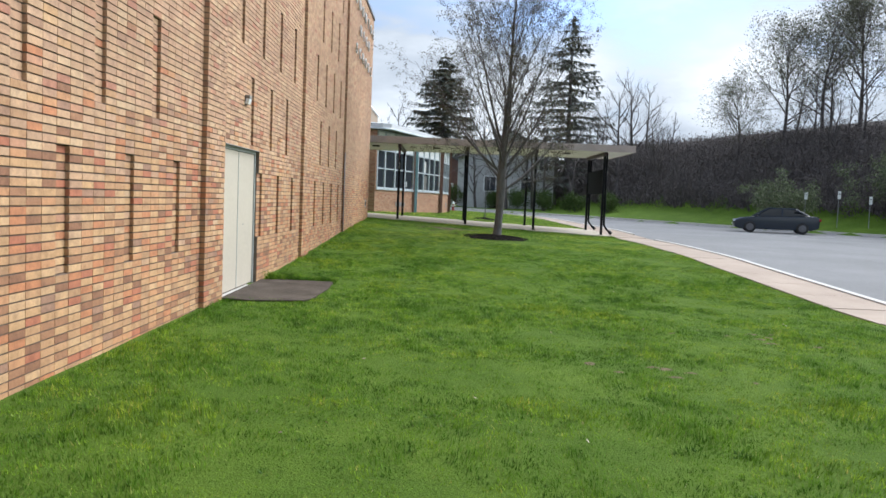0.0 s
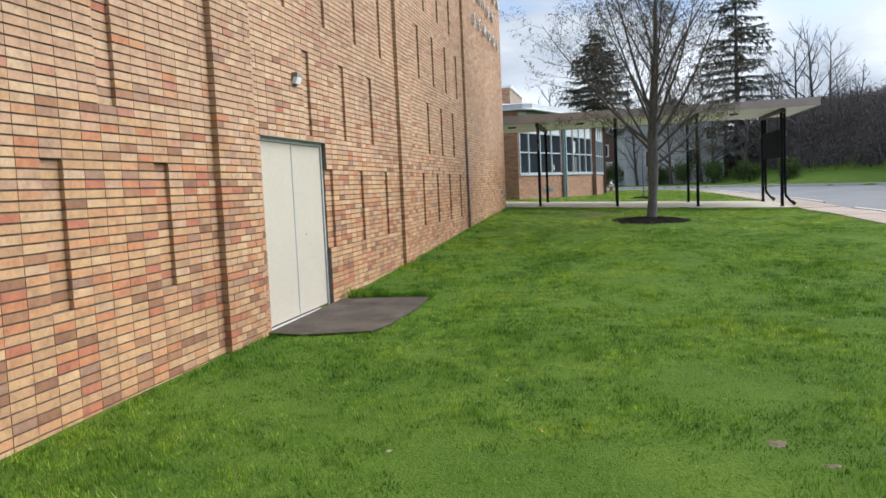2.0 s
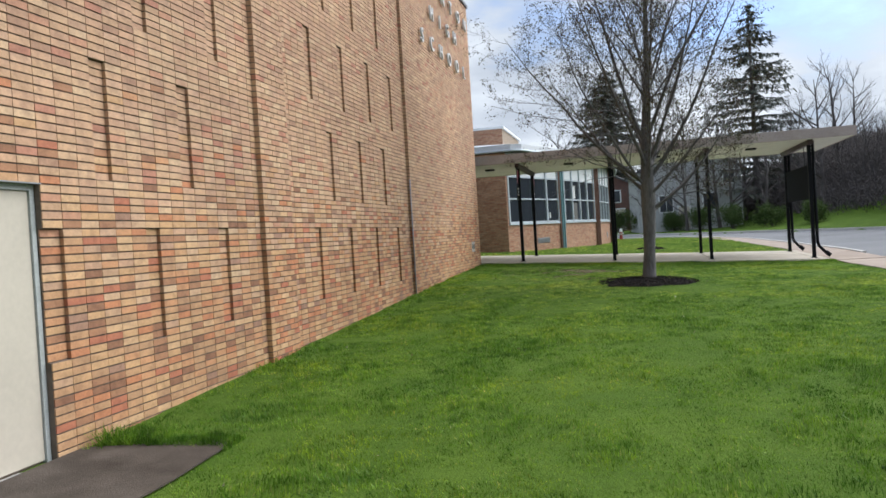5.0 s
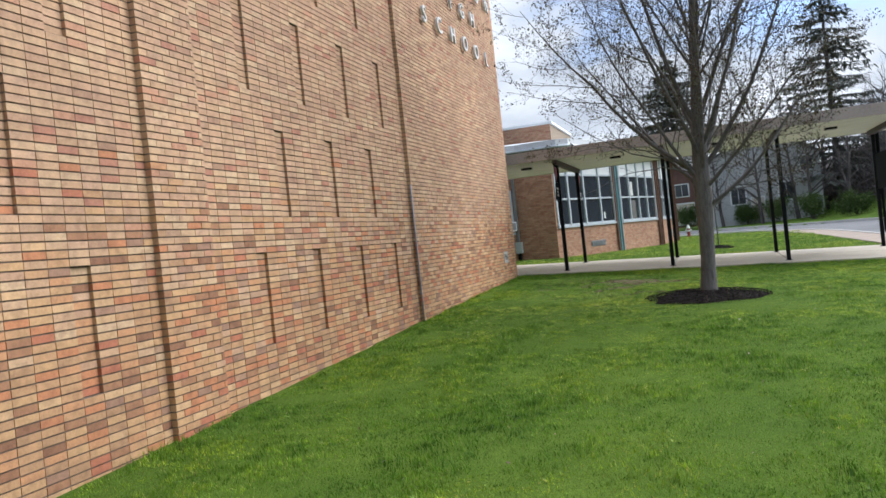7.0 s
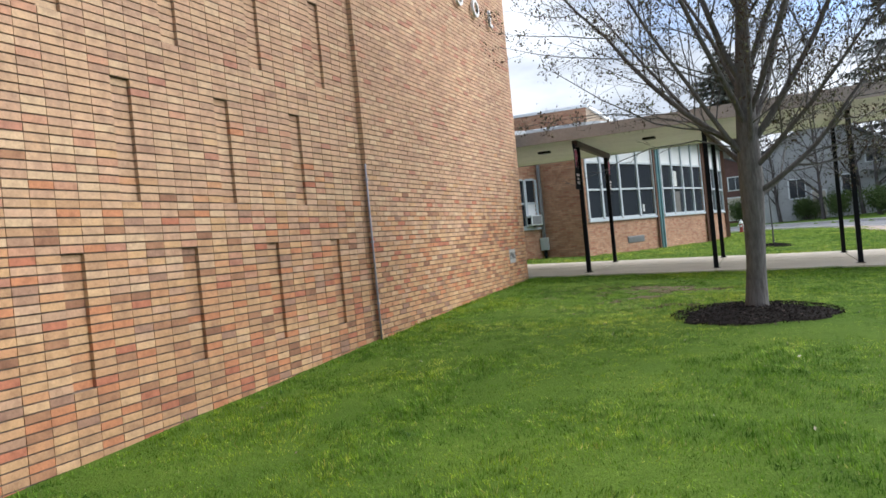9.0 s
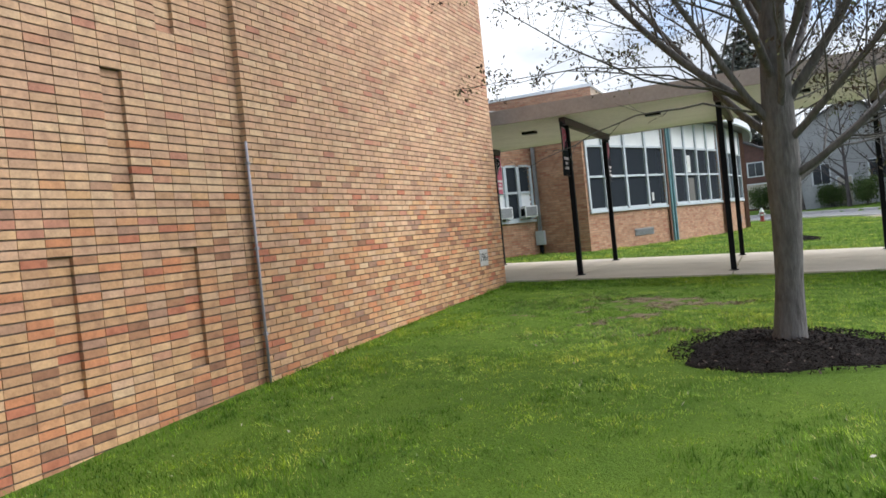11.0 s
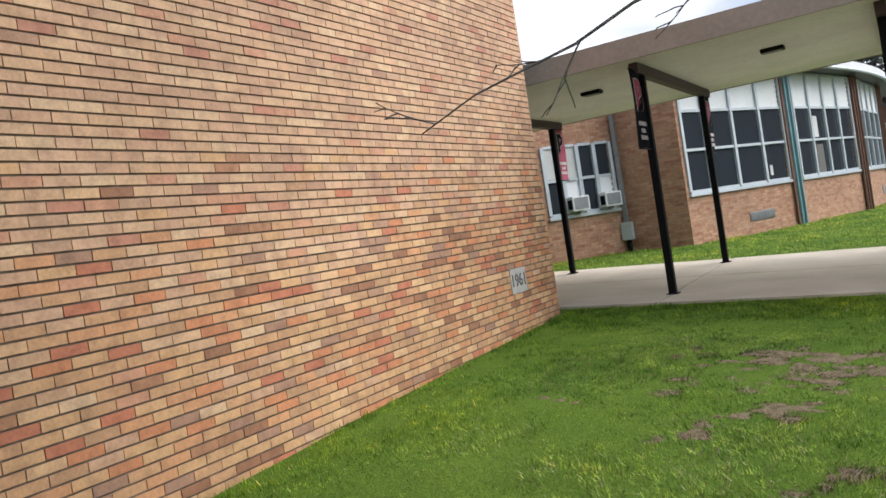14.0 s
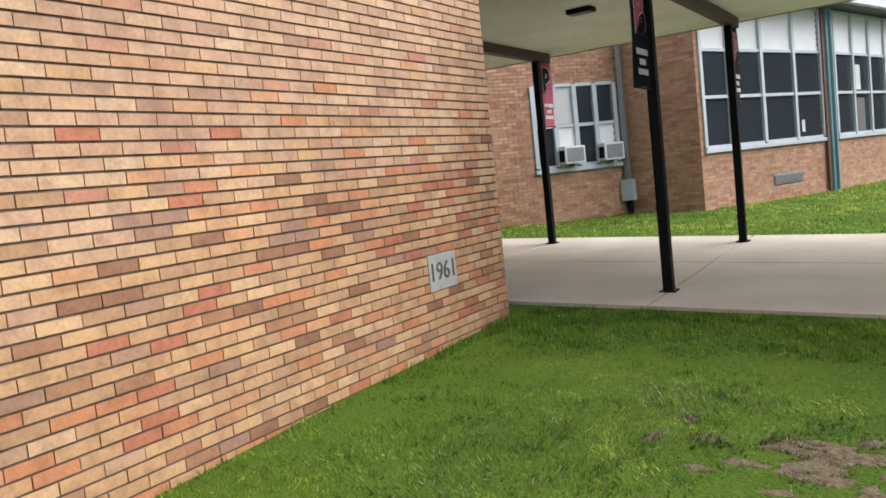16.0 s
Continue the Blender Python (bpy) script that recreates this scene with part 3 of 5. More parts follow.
def banner(x, y, away, cloth, letter):
    """A hanging banner that stands out from a post along y; away is -1 or 1."""
    b = thing("post_banner", (x, y + away * 0.05, 2.52), "cloth school banner with a block letter on a black post", "banner", "canopy post banners")
    n = 10
    vs, fs = [], []
    for s in (-0.002, 0.002):
        for j in range(n + 1):
            for i in range(7):
                u = i / 6
                vs.append((s + 0.012 * math.sin(u * 5 + j * 0.45), away * (0.02 + u * 0.42), 0.94 * j / n))
    m = 7 * (n + 1)
    for j in range(n):
        for i in range(6):
            a = j * 7 + i
            fs += [(a, a + 1, a + 8, a + 7), (m + a, m + a + 7, m + a + 8, m + a + 1)]
    part("cloth", mesh_of("cloth", vs, fs, cloth, True), None, b)
    for z in (-0.01, 0.95):
        part("bracket", tube([(0, -away * 0.01, z), (0, away * 0.2, z), (0, away * 0.46, z)], [0.009] * 3, 6), M_BLACK, b, smooth=True)
    big = new("letter", text_mesh("B", 0.50, 0.0015, letter, "letter", 0.02))
    big.parent = b
    rim = new("letter_outline", text_mesh("B", 0.50, 0.001, M_PALE, "letter_outline", 0.034))
    rim.parent = b
    rim.matrix_basis = pose(0.0165, away * 0.23, 0.62, 90, 0, 90)
    big.matrix_basis = pose(0.019, away * 0.23, 0.62, 90, 0, 90)
    for k, w in enumerate((0.30, 0.16, 0.26)):
        part("text_bar", box(0.014, 0.0175, away * 0.23 - w / 2, away * 0.23 + w / 2, 0.27 - k * 0.085, 0.32 - k * 0.085), M_PALE, b)
    return b


banner(-2.1, 29.78, -1, M_NAVY, M_MAROON)
banner(-4.72, 33.1, 1, M_MAROON, M_NAVY)
banner(-2.1, 33.1, 1, M_NAVY, M_MAROON)
banner(0.53, 33.1, 1, M_NAVY, M_MAROON)

# downpipes at the road end, and the board hung between the end posts
for y in (29.78, 33.1):
    z0 = ground_z(5.9, y) + 0.03
    dp = thing("downpipe", (5.91, y, 0), "black round downpipe with a kicked-out shoe", "downpipe", "canopy downpipes")
    part("pipe", tube([(0, 0, CZ0 - 0.01), (0, 0, 2.0), (0, 0, z0 + 0.42), (0.03, 0, z0 + 0.32), (0.16, 0, z0 + 0.16), (0.22, 0, z0 + 0.12)], [0.042] * 6, 10), M_BLACK, dp, smooth=True)
    part("shoe", tube([(0.19, 0, z0 + 0.15), (0.26, 0, z0 + 0.08), (0.30, 0, z0 + 0.045)], [0.055, 0.06, 0.06], 10), M_BLACK, dp, smooth=True)
    for z in (1.3, 2.6):
        part("strap", box(-0.06, 0.048, -0.05, 0.05, z, z + 0.03, 0.004), M_BLACK, dp)
board = thing("hanging_board", (5.82, 31.44, 1.85), "dark board hung between the canopy's end posts", "sign board")
part("panel", box(-0.025, 0.025, -1.56, 1.56, 0.12, 1.05, 0.006), M_NAVY, board)
for y in (-1.56, 1.53):
    part("edge_rail", box(-0.04, 0.04, y, y + 0.03, -0.03, 1.08, 0.004), M_BLACK, board)
for y in (-1.0, 1.0):
    part("hanger", tube([(0, y, 1.05), (0, y, 1.4), (0, y, 1.582)], [0.008] * 3, 6), M_BLACK, board)

# ---- curved classroom wing ----
M_RUST = painted("rust_brown_paint", (0.17, 0.085, 0.055), 0.7, 0.0, 0.3)
WING = [(-9.6, 31.7), (-5.25, 38.35), (-3.79, 38.25), (-2.0, 42.8), (-0.62, 47.7), (-0.1, 52.6), (-0.35, 57.5)]
WING_TOP = 4.82


def facet(i, name, label):
    """An empty at the facet's first corner, x along it, y into the building; and its length."""
    a, b = Vector(WING[i]), Vector(WING[i + 1])
    e = thing(name, (a.x, a.y, 0), label, "brick wall", kind="structure", rz=math.degrees(math.atan2(b.y - a.y, b.x - a.x)))
    return e, (b - a).length


def wing_wall(i, name, label, sills, z0=0.45, top=WING_TOP):
    """Brick below and beside the windows of one facet; sills: (u0, u1, z0, z1) openings."""
    e, w = facet(i, name, label)
    br, mo = Cells(), Cells()
    lay(br, mo, 0, w, z0, top, 0.0, 0.12, "running", lambda u, z: not any(a < u < b and c < z < d for a, b, c, d in sills))
    for nm, cells, mat in (("brickwork", br, M_BRICK_WING), ("mortar", mo, M_MORTAR2)):
        ob = new(nm, mesh_of(nm, cells.v, cells.f, mat))
        ob.parent = e
        tagged(ob, kind="stuff")
    return e, w


M_BLIND = painted("window_blind", (0.55, 0.56, 0.54), 0.8, 0.0, 0.15, 3.0)
# dark colour that stands for the lack of light in the classrooms
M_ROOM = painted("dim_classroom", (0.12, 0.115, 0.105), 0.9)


def windows(e, w, u0, u1, zs, widths, name, panel_from=None):
    """A ribbon of windows: zs are the heights of sill, transoms and head; widths the shares of the lights."""
    win = thing(name, (0, 0, 0), "tall metal-framed classroom windows with dark panes", "window", kind="structure")
    win.matrix_world = e.matrix_world
    total, u, posts = sum(widths), u0, [u0]
    for s in widths:
        u += (u1 - u0) * s / total
        posts.append(u)
    for k, p in enumerate(posts):
        t = 0.045 if k in (0, len(posts) - 1) else 0.05
        part("mullion", box(p - t, p + t, -0.035, 0.08, zs[0], zs[-1], 0.006), M_ALU, win)
    for j, z in enumerate(zs):
        for a, b in zip(posts, posts[1:]):
            part("transom", box(a + 0.05, b - 0.05, -0.015, 0.07, z - 0.032, z + 0.032, 0.004), M_ALU, win)
    for j, (za, zb) in enumerate(zip(zs, zs[1:])):
        for a, b in zip(posts, posts[1:]):
            if panel_from is not None and j >= panel_from:
                part("spandrel_panel", box(a + 0.05, b - 0.05, 0.02, 0.045, za + 0.032, zb - 0.032), M_WHITE, win, "white enamelled panel")
            else:
                part("pane", box(a + 0.05, b - 0.05, 0.03, 0.036, za + 0.032, zb - 0.032), M_GLASS, win)
    part("sill", box(u0 - 0.06, u1 + 0.06, -0.06, 0.1, zs[0] - 0.11, zs[0] - 0.033, 0.008), M_ALU, win, "grey metal sill")
    # flat panel in place of the rooms, their dimness painted on
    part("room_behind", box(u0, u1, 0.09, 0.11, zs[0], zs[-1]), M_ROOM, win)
    return win


def papers(win, spots):
    for u, z, w_, h_, m in spots:
        part("paper", box(u, u + w_, 0.024, 0.029, z, z + h_), m, win, "sheet taped inside the glass")


def vent(e, u0, u1, z0, z1):
    v = thing("wall_vent", (0, 0, 0), "grey louvred vent low in the brick wall", "wall vent", "wing wall vents")
    v.matrix_world = e.matrix_world
    part("frame", box(u0, u1, -0.012, 0.02, z0, z1, 0.004), M_GREY, v)
    n = 6
    for i in range(n):
        z = z0 + 0.02 + (z1 - z0 - 0.04) * i / n
        part("slat", box(u0 + 0.02, u1 - 0.02, -0.028, -0.0125, z, z + 0.016), M_GREY, v)


# recessed facet with the paired windows and air conditioners
e, w = wing_wall(0, "wall_wing_recess", "buff brick wall of the recessed wing", [(5.77, 7.69, 1.92, 3.48)], 0.4, 4.22)
win = windows(e, w, 5.77, 7.69, [1.92, 2.70, 3.48], [1, 1, 1, 1], "window_recess")
part("lintel_band", box(0, w, -0.02, 0.12, 4.223, WING_TOP, 0.0), M_ALU, e, "grey panel band under the eaves")
for u in (5.79, 6.27):
    part("blind", box(u + 0.02, u + 0.41, 0.018, 0.026, 2.74, 3.44), M_BLIND, win, "lowered pale blind")
for u in (6.29, 7.23):
    part("filler_panel", box(u, u + 0.42, 0.016, 0.024, 2.30, 2.70), M_WHITE, win)
for k, u in enumerate((6.26, 7.19)):
    ac = thing("air_conditioner", (0, 0, 0), "white window air conditioner on the sill", "air conditioner", "window air conditioners")
    ac.matrix_world = e.matrix_world
    part("case", box(u, u + 0.46, -0.25, 0.01, 1.955, 2.29, 0.012), M_WHITE, ac)
    part("rear_grille", box(u + 0.04, u + 0.42, -0.262, -0.251, 1.99, 2.255, 0.003), M_GREY, ac)
    part("side_grille", box(u - 0.008, u - 0.001, -0.22, -0.05, 2.0, 2.22, 0.002), M_BLACK, ac)
    part("bracket", box(u + 0.2, u + 0.24, -0.23, -0.061, 1.90, 1.953), M_GREY, ac)
dp = thing("wing_downpipe", (-5.25, 38.19, 0), "grey square downpipe in the brick corner", "downpipe")
part("pipe", box(-0.05, 0.05, -0.05, 0.05, 1.5, 4.7, 0.01), M_GREY, dp)
part("hopper_box", box(-0.13, 0.13, -0.11, 0.09, 1.1, 1.52, 0.015), M_ALU, dp, "grey utility box")
part("boot", tube([(0, 0, 1.1), (0, 0, 0.9), (0, 0, 0.6)], [0.06, 0.06, 0.065], 10), M_BLACK, dp, smooth=True)

# short return and the window bays
wing_wall(1, "wall_wing_return", "shaded buff brick return wall", [])
bays = []
for i, nm in ((2, "a"), (3, "b"), (4, "c"), (5, "d")):
    w0 = (Vector(WING[i + 1]) - Vector(WING[i])).length
    u0, u1 = (0.16, w0 - 0.27) if i == 2 else (0.45, w0 - 0.35)
    e, w = wing_wall(i, "wall_wing_" + nm, "buff brick apron below classroom windows", [(u0, u1, 1.95, WING_TOP)])
    win = windows(e, w, u0, u1, [1.98, 2.95, 3.86, WING_TOP - 0.02], [0.75, 1, 1.05, 0.95] if i == 2 else [1, 1, 1, 1], "window_bay_" + nm, 2)
    bays.append((e, w, win))
    if i > 2:
        col = thing("steel_column", (0, 0, 0), "teal painted steel column on the wing's facade" if i == 3 else "rust-brown painted steel column on the wing's facade", "column", "wing columns")
        col.matrix_world = e.matrix_world
        web = box(-0.14, 0.14, -0.10, -0.004, ground_z(*WING[i]) - 0.1, WING_TOP, 0.006)
        part("flange", web, M_TEAL if i == 3 else M_RUST, col)
        part("brown_flashing", box(-0.26, -0.141, -0.05, -0.004, ground_z(*WING[i]) - 0.1, WING_TOP, 0.004), M_RUST, col, "rust-brown edge strip")
        part("web", box(-0.03, 0.03, -0.16, -0.101, ground_z(*WING[i]) - 0.1, WING_TOP, 0.004), M_TEAL if i == 3 else M_RUST, col)
papers(bays[0][2], [(3.45 + 0.3, 2.12, 0.12, 0.26, M_BLIND), (1.0, 2.4, 0.09, 0.12, M_BLIND)])
papers(bays[1][2], [(1.75, 3.02, 0.3, 0.6, M_BLIND), (1.75, 2.02, 0.5, 0.8, M_ROOM)])
vent(bays[0][0], 2.45, 3.6, 1.05, 1.28)
vent(bays[2][0], 3.3, 3.7, 1.0, 1.3)

# wing roof: a shallow slab that follows the facets with a deep eave
def offset_line(pts, d):
    p = np.array(pts, float)
    t = np.gradient(p, axis=0)
    n = np.c_[t[:, 1], -t[:, 0]] / np.hypot(t[:, 0], t[:, 1])[:, None]
    return p + n * d


eave = along([(-9.95, 31.65), (-5.55, 38.05), (-5.3, 38.15), (-5.2, 38.15), (-3.75, 38.02), (-3.4, 38.0), (-3.05, 38.2), (-2.85, 39.0)]
             + [tuple(p) for p in offset_line([(-3.4, 39.3), (-2.0, 42.8), (-0.62, 47.7), (-0.1, 52.6), (-0.35, 58.5)], 0.55)[1:]], 60)
centre = np.array((-13.0, 48.0))
roof_ob = thing("roof_wing", (0, 0, 0), "low curved roof with a pale deep fascia", "roof", kind="structure")
vs, fs = [], []
for p in eave:
    q = centre + (p - centre) * 0.55
    vs += [(*p, 4.86), (*p, 5.12), (*q, 5.75), (*q, 4.86)]
for k in range(len(eave) - 1):
    a, b = 4 * k, 4 * k + 4
    fs += [(a, b, b + 1, a + 1), (a + 1, b + 1, b + 2, a + 2), (a + 3, a + 2, b + 2, b + 3)]
M_ROOFSKIN = painted("pale_roofing", (0.62, 0.64, 0.66), 0.6, 0.0, 0.2, 1.5)
part("roof_skin", mesh_of("roof_skin", vs, fs, M_ROOFSKIN), None, roof_ob)
# the eave's shade is put into the soffit as the dark coping colour
part("soffit", mesh_of("soffit", [(*p, 4.85) for p in eave] + [(*(centre + (p - centre) * 0.55), 4.85) for p in eave], [(k, len(eave) + k, len(eave) + k + 1, k + 1) for k in range(len(eave) - 1)], M_COPING), None, roof_ob, "soffit coloured dark for the eave's shade")
part("gutter", tube([(*p, 4.87) for p in eave], [0.05] * len(eave), 6), M_ALU, roof_ob, smooth=True)

# higher brick block behind the wing
block = thing("rear_block", (0, 0, 0), "plain brick block with white coping behind the wing", "building")
br, mo = Cells(), Cells()
lay(br, mo, -12.0, -5.0, 5.2, 6.85, 46.0, 46.2, "running")
for nm, cells, mat in (("brickwork", br, M_BRICK_WING), ("mortar", mo, M_MORTAR2)):
    ob = new(nm, mesh_of(nm, cells.v, cells.f, mat))
    ob.parent = block
    tagged(ob, kind="stuff")
part("core", box(-12, -5.0, 46.2, 52, 0.5, 6.85), M_MORTAR2, block)
part("coping", box(-12.1, -4.9, 45.95, 52.1, 6.852, 6.97, 0.01), M_WHITE, block, "white coping")
# bulk of the wing behind its facades
bulk = np.array([(-10.4, 32.0), (-5.45, 38.65), (-4.05, 38.55), (-2.35, 43.0), (-0.95, 47.8), (-0.45, 52.6), (-0.7, 57.5), (-14, 57.5), (-20, 40)])
bm = bmesh.new()
ring0 = [bm.verts.new((*p, 0.3)) for p in bulk]
f = bm.faces.new(ring0)
ext = bmesh.ops.extrude_face_region(bm, geom=[f])
bmesh.ops.translate(bm, vec=(0, 0, 4.5), verts=[g for g in ext["geom"] if isinstance(g, bmesh.types.BMVert)])
# solid filling, its colour darkened to pass for unlit rooms
tagged(part("wall_wing_inner", bm, M_ROOM), "solid mass of the wing, coloured dark for its unlit rooms", "wall", kind="structure")

# ---- trees ----
def unit(v):
    return v.normalized() if v.length > 1e-9 else Vector((0, 0, 1))


class Wood:
    """Branches of one tree as plain vertex and face lists, with its bud points."""

    def __init__(self, seed):
        self.r, self.v, self.f, self.tips, self.clear = random.Random(seed), [], [], [], None

    def limb(self, pts, r0, r1, sides):
        n, base, a = len(pts), len(self.v), None
        for i, p in enumerate(pts):
            d = unit(pts[min(i + 1, n - 1)] - pts[max(i - 1, 0)])
            a = d.orthogonal().normalized() if a is None else unit(a - d * a.dot(d))
            b, rad = d.cross(a), r0 + (r1 - r0) * i / (n - 1)
            self.v += [tuple(p + rad * (math.cos(k * math.tau / sides) * a + math.sin(k * math.tau / sides) * b)) for k in range(sides)]
        for i in range(n - 1):
            for k in range(sides):
                q, s = base + i * sides, (k + 1) % sides
                self.f.append((q + k, q + s, q + sides + s, q + sides + k))
        self.f.append(tuple(base + (n - 1) * sides + k for k in range(sides)))

    def path(self, start, d, length, n, wob, lift):
        pts, d = [start], unit(d)
        for _ in range(n):
            d = unit(d + Vector((self.r.gauss(0, wob), self.r.gauss(0, wob), self.r.gauss(0, wob) + lift)))
            pts.append(pts[-1] + d * (length / n))
        return pts

    def grow(self, pts, r0, level, plan):
        """Side shoots along a limb; plan: (count, length share, angle, wobble, lift, from, sides) a level."""
        if level >= len(plan):
            self.tips.append((pts[-1], unit(pts[-1] - pts[-2])))
            self.tips.append((pts[-2], unit(pts[-1] - pts[-2])))
            return
        count, share, ang, wob, lift, start, sides = plan[level]
        total = sum((b - a).length for a, b in zip(pts, pts[1:]))
        for i in range(count):
            t = start + (1 - start) * (i + self.r.random()) / count
            k = min(int(t * (len(pts) - 1)), len(pts) - 2)
            p = pts[k].lerp(pts[k + 1], t * (len(pts) - 1) - k)
            d = unit(pts[k + 1] - pts[k])
            side = unit(d.orthogonal())
            side.rotate(Matrix.Rotation(self.r.random() * math.tau, 3, d))
            a = radians(ang * self.r.uniform(0.75, 1.25))
            length = total * share * (1.15 - 0.6 * t) * self.r.uniform(0.7, 1.2)
            r1 = max(r0 * (1 - 0.75 * t) * 0.5, 0.003)
            new_pts = self.path(p, d * math.cos(a) + side * math.sin(a), length, 4 if level else 6, wob, lift)
            if self.clear and not self.clear(new_pts[-1]):
                continue
            self.limb(new_pts, r1, max(r1 * 0.3, 0.0015), sides)
            self.grow(new_pts, r1, level + 1, plan)


def leaf_cards(w, tips, per, size, spread, rr, droop=0.4):
    """Small pointed leaves or buds, each a bent pair of triangles."""
    v, f = [], []
    for p, d in tips:
        for _ in range(per):
            c = p + Vector((rr.gauss(0, spread), rr.gauss(0, spread), rr.gauss(0, spread)))
            a = unit(Vector((rr.gauss(0, 1), rr.gauss(0, 1), rr.gauss(0, 1) - droop)))
            b = unit(a.orthogonal())
            b.rotate(Matrix.Rotation(rr.random() * math.tau, 3, a))
            s = size * rr.uniform(0.6, 1.4)
            n = len(v)
            v += [tuple(c), tuple(c + a * s * 0.5 + b * s * 0.2), tuple(c + a * s), tuple(c + a * s * 0.5 - b * s * 0.2)]
            f += [(n, n + 1, n + 2), (n, n + 2, n + 3)]
    return v, f


def leaf_material(name, stops):
    m = Mat(name, 0.65)
    m.colour(m.ramp(m.island(), stops))
    m.b.inputs["Roughness"].default_value, m.b.inputs["Specular IOR Level"].default_value = 0.9, 0.08
    return m.m


M_BUD = leaf_material("maple_buds", [(0.0, (0.05, 0.035, 0.030)), (0.45, (0.09, 0.062, 0.045)), (0.75, (0.11, 0.11, 0.06)), (1.0, (0.17, 0.18, 0.09))])
M_FRESH = leaf_material("fresh_leaves", [(0.0, (0.09, 0.115, 0.055)), (0.5, (0.15, 0.18, 0.095)), (1.0, (0.28, 0.30, 0.20))])
M_NEEDLE = leaf_material("spruce_needles", [(0.0, (0.065, 0.076, 0.064)), (0.5, (0.115, 0.128, 0.108)), (1.0, (0.18, 0.18, 0.15))])
M_DEAD = leaf_material("dead_brush", [(0.0, (0.078, 0.068, 0.066)), (0.5, (0.102, 0.090, 0.086)), (1.0, (0.135, 0.118, 0.112))])
mm = Mat("twig_bark", 0.92)
M_TWIG = mm.colour(mm.ramp(mm.noise(3, 4), [(0.3, (0.050, 0.042, 0.040)), (0.7, (0.115, 0.100, 0.094))])).m

# the young maple on the lawn
TREE = Vector((1.32, 22.97, 0.0))
TREE.z = ground_z(TREE.x, TREE.y)
maple = thing("maple_tree", TREE, "young maple with bare grey limbs and small red-green buds", "tree")
wood = Wood(11)
wood.clear = lambda p: p.z > 2.0 + 0.12 * min(2.0, max(0.0, -p.x)) or p.x > 0.5
trunk = [Vector((0.02 * math.sin(z * 1.7) + 0.04 * z, 0.015 * math.cos(z * 1.3), z)) for z in (-0.05, 0.15, 0.6, 1.1, 1.6, 2.1, 2.7, 3.5, 4.4, 5.4, 6.5, 7.6, 8.8)]
rad = [0.18, 0.135, 0.112, 0.122, 0.142, 0.128, 0.108, 0.08, 0.062, 0.046, 0.032, 0.02, 0.008]
bm = tube(trunk, rad, 14)
trunk_ob = part("trunk", bm, M_BARK, maple, smooth=True)
MAIN = [(1.35, 40, 2.7, 1.1, 0.038), (1.42, -15, 2.3, 1.0, 0.034), (1.62, 75, 2.5, 0.95, 0.034), (1.70, 330, 2.5, 0.9, 0.034),
        (1.75, 150, 3.1, 0.70, 0.036), (1.85, 215, 3.0, 0.62, 0.034), (1.9, 280, 2.7, 0.6, 0.034),
        (1.95, 180, 3.6, 0.72, 0.042), (2.0, 0, 3.7, 0.62, 0.044), (2.1, 60, 3.4, 0.6, 0.036), (2.2, 240, 3.6, 0.62, 0.038), (2.35, 310, 3.5, 0.55, 0.036), (2.5, 130, 3.6, 0.5, 0.036),
        (2.7, 200, 3.8, 0.40, 0.042), (2.85, 20, 3.9, 0.36, 0.042), (3.0, 270, 3.5, 0.42, 0.03), (3.3, 90, 3.4, 0.42, 0.03), (3.6, 160, 3.2, 0.42, 0.028), (3.9, 340, 3.1, 0.42, 0.028),
        (4.2, 230, 2.9, 0.45, 0.025), (4.6, 50, 2.7, 0.45, 0.024), (5.0, 120, 2.5, 0.48, 0.021), (5.4, 300, 2.3, 0.5, 0.02), (5.8, 190, 2.1, 0.5, 0.017), (6.3, 10, 1.8, 0.55, 0.015), (6.8, 250, 1.6, 0.55, 0.012), (7.4, 80, 1.3, 0.55, 0.01)]
PLAN = [(13, 0.42, 42, 0.09, 0.04, 0.12, 5), (10, 0.42, 44, 0.12, 0.03, 0.10, 3)]
for z, a, length, tilt, r0 in MAIN:
    d = Vector((math.cos(radians(a)) * math.sin(tilt), math.sin(radians(a)) * math.sin(tilt), math.cos(tilt)))
    d = unit(Vector((d.x * 1.25, d.y * 1.25, d.z)))
    pts = wood.path(Vector((0.04 * z, 0, z)), d, length * 1.2, 9, 0.055, 0.05 if z < 2.4 else 0.03)
    wood.limb(pts, r0 * (1.0 if z < 3.2 else 0.8), 0.005, 8)
    wood.grow(pts, r0 * 0.7, 0, PLAN)
wood.grow(trunk[6:], 0.05, 0, PLAN)
wood.clear = lambda p: p.z > 1.6
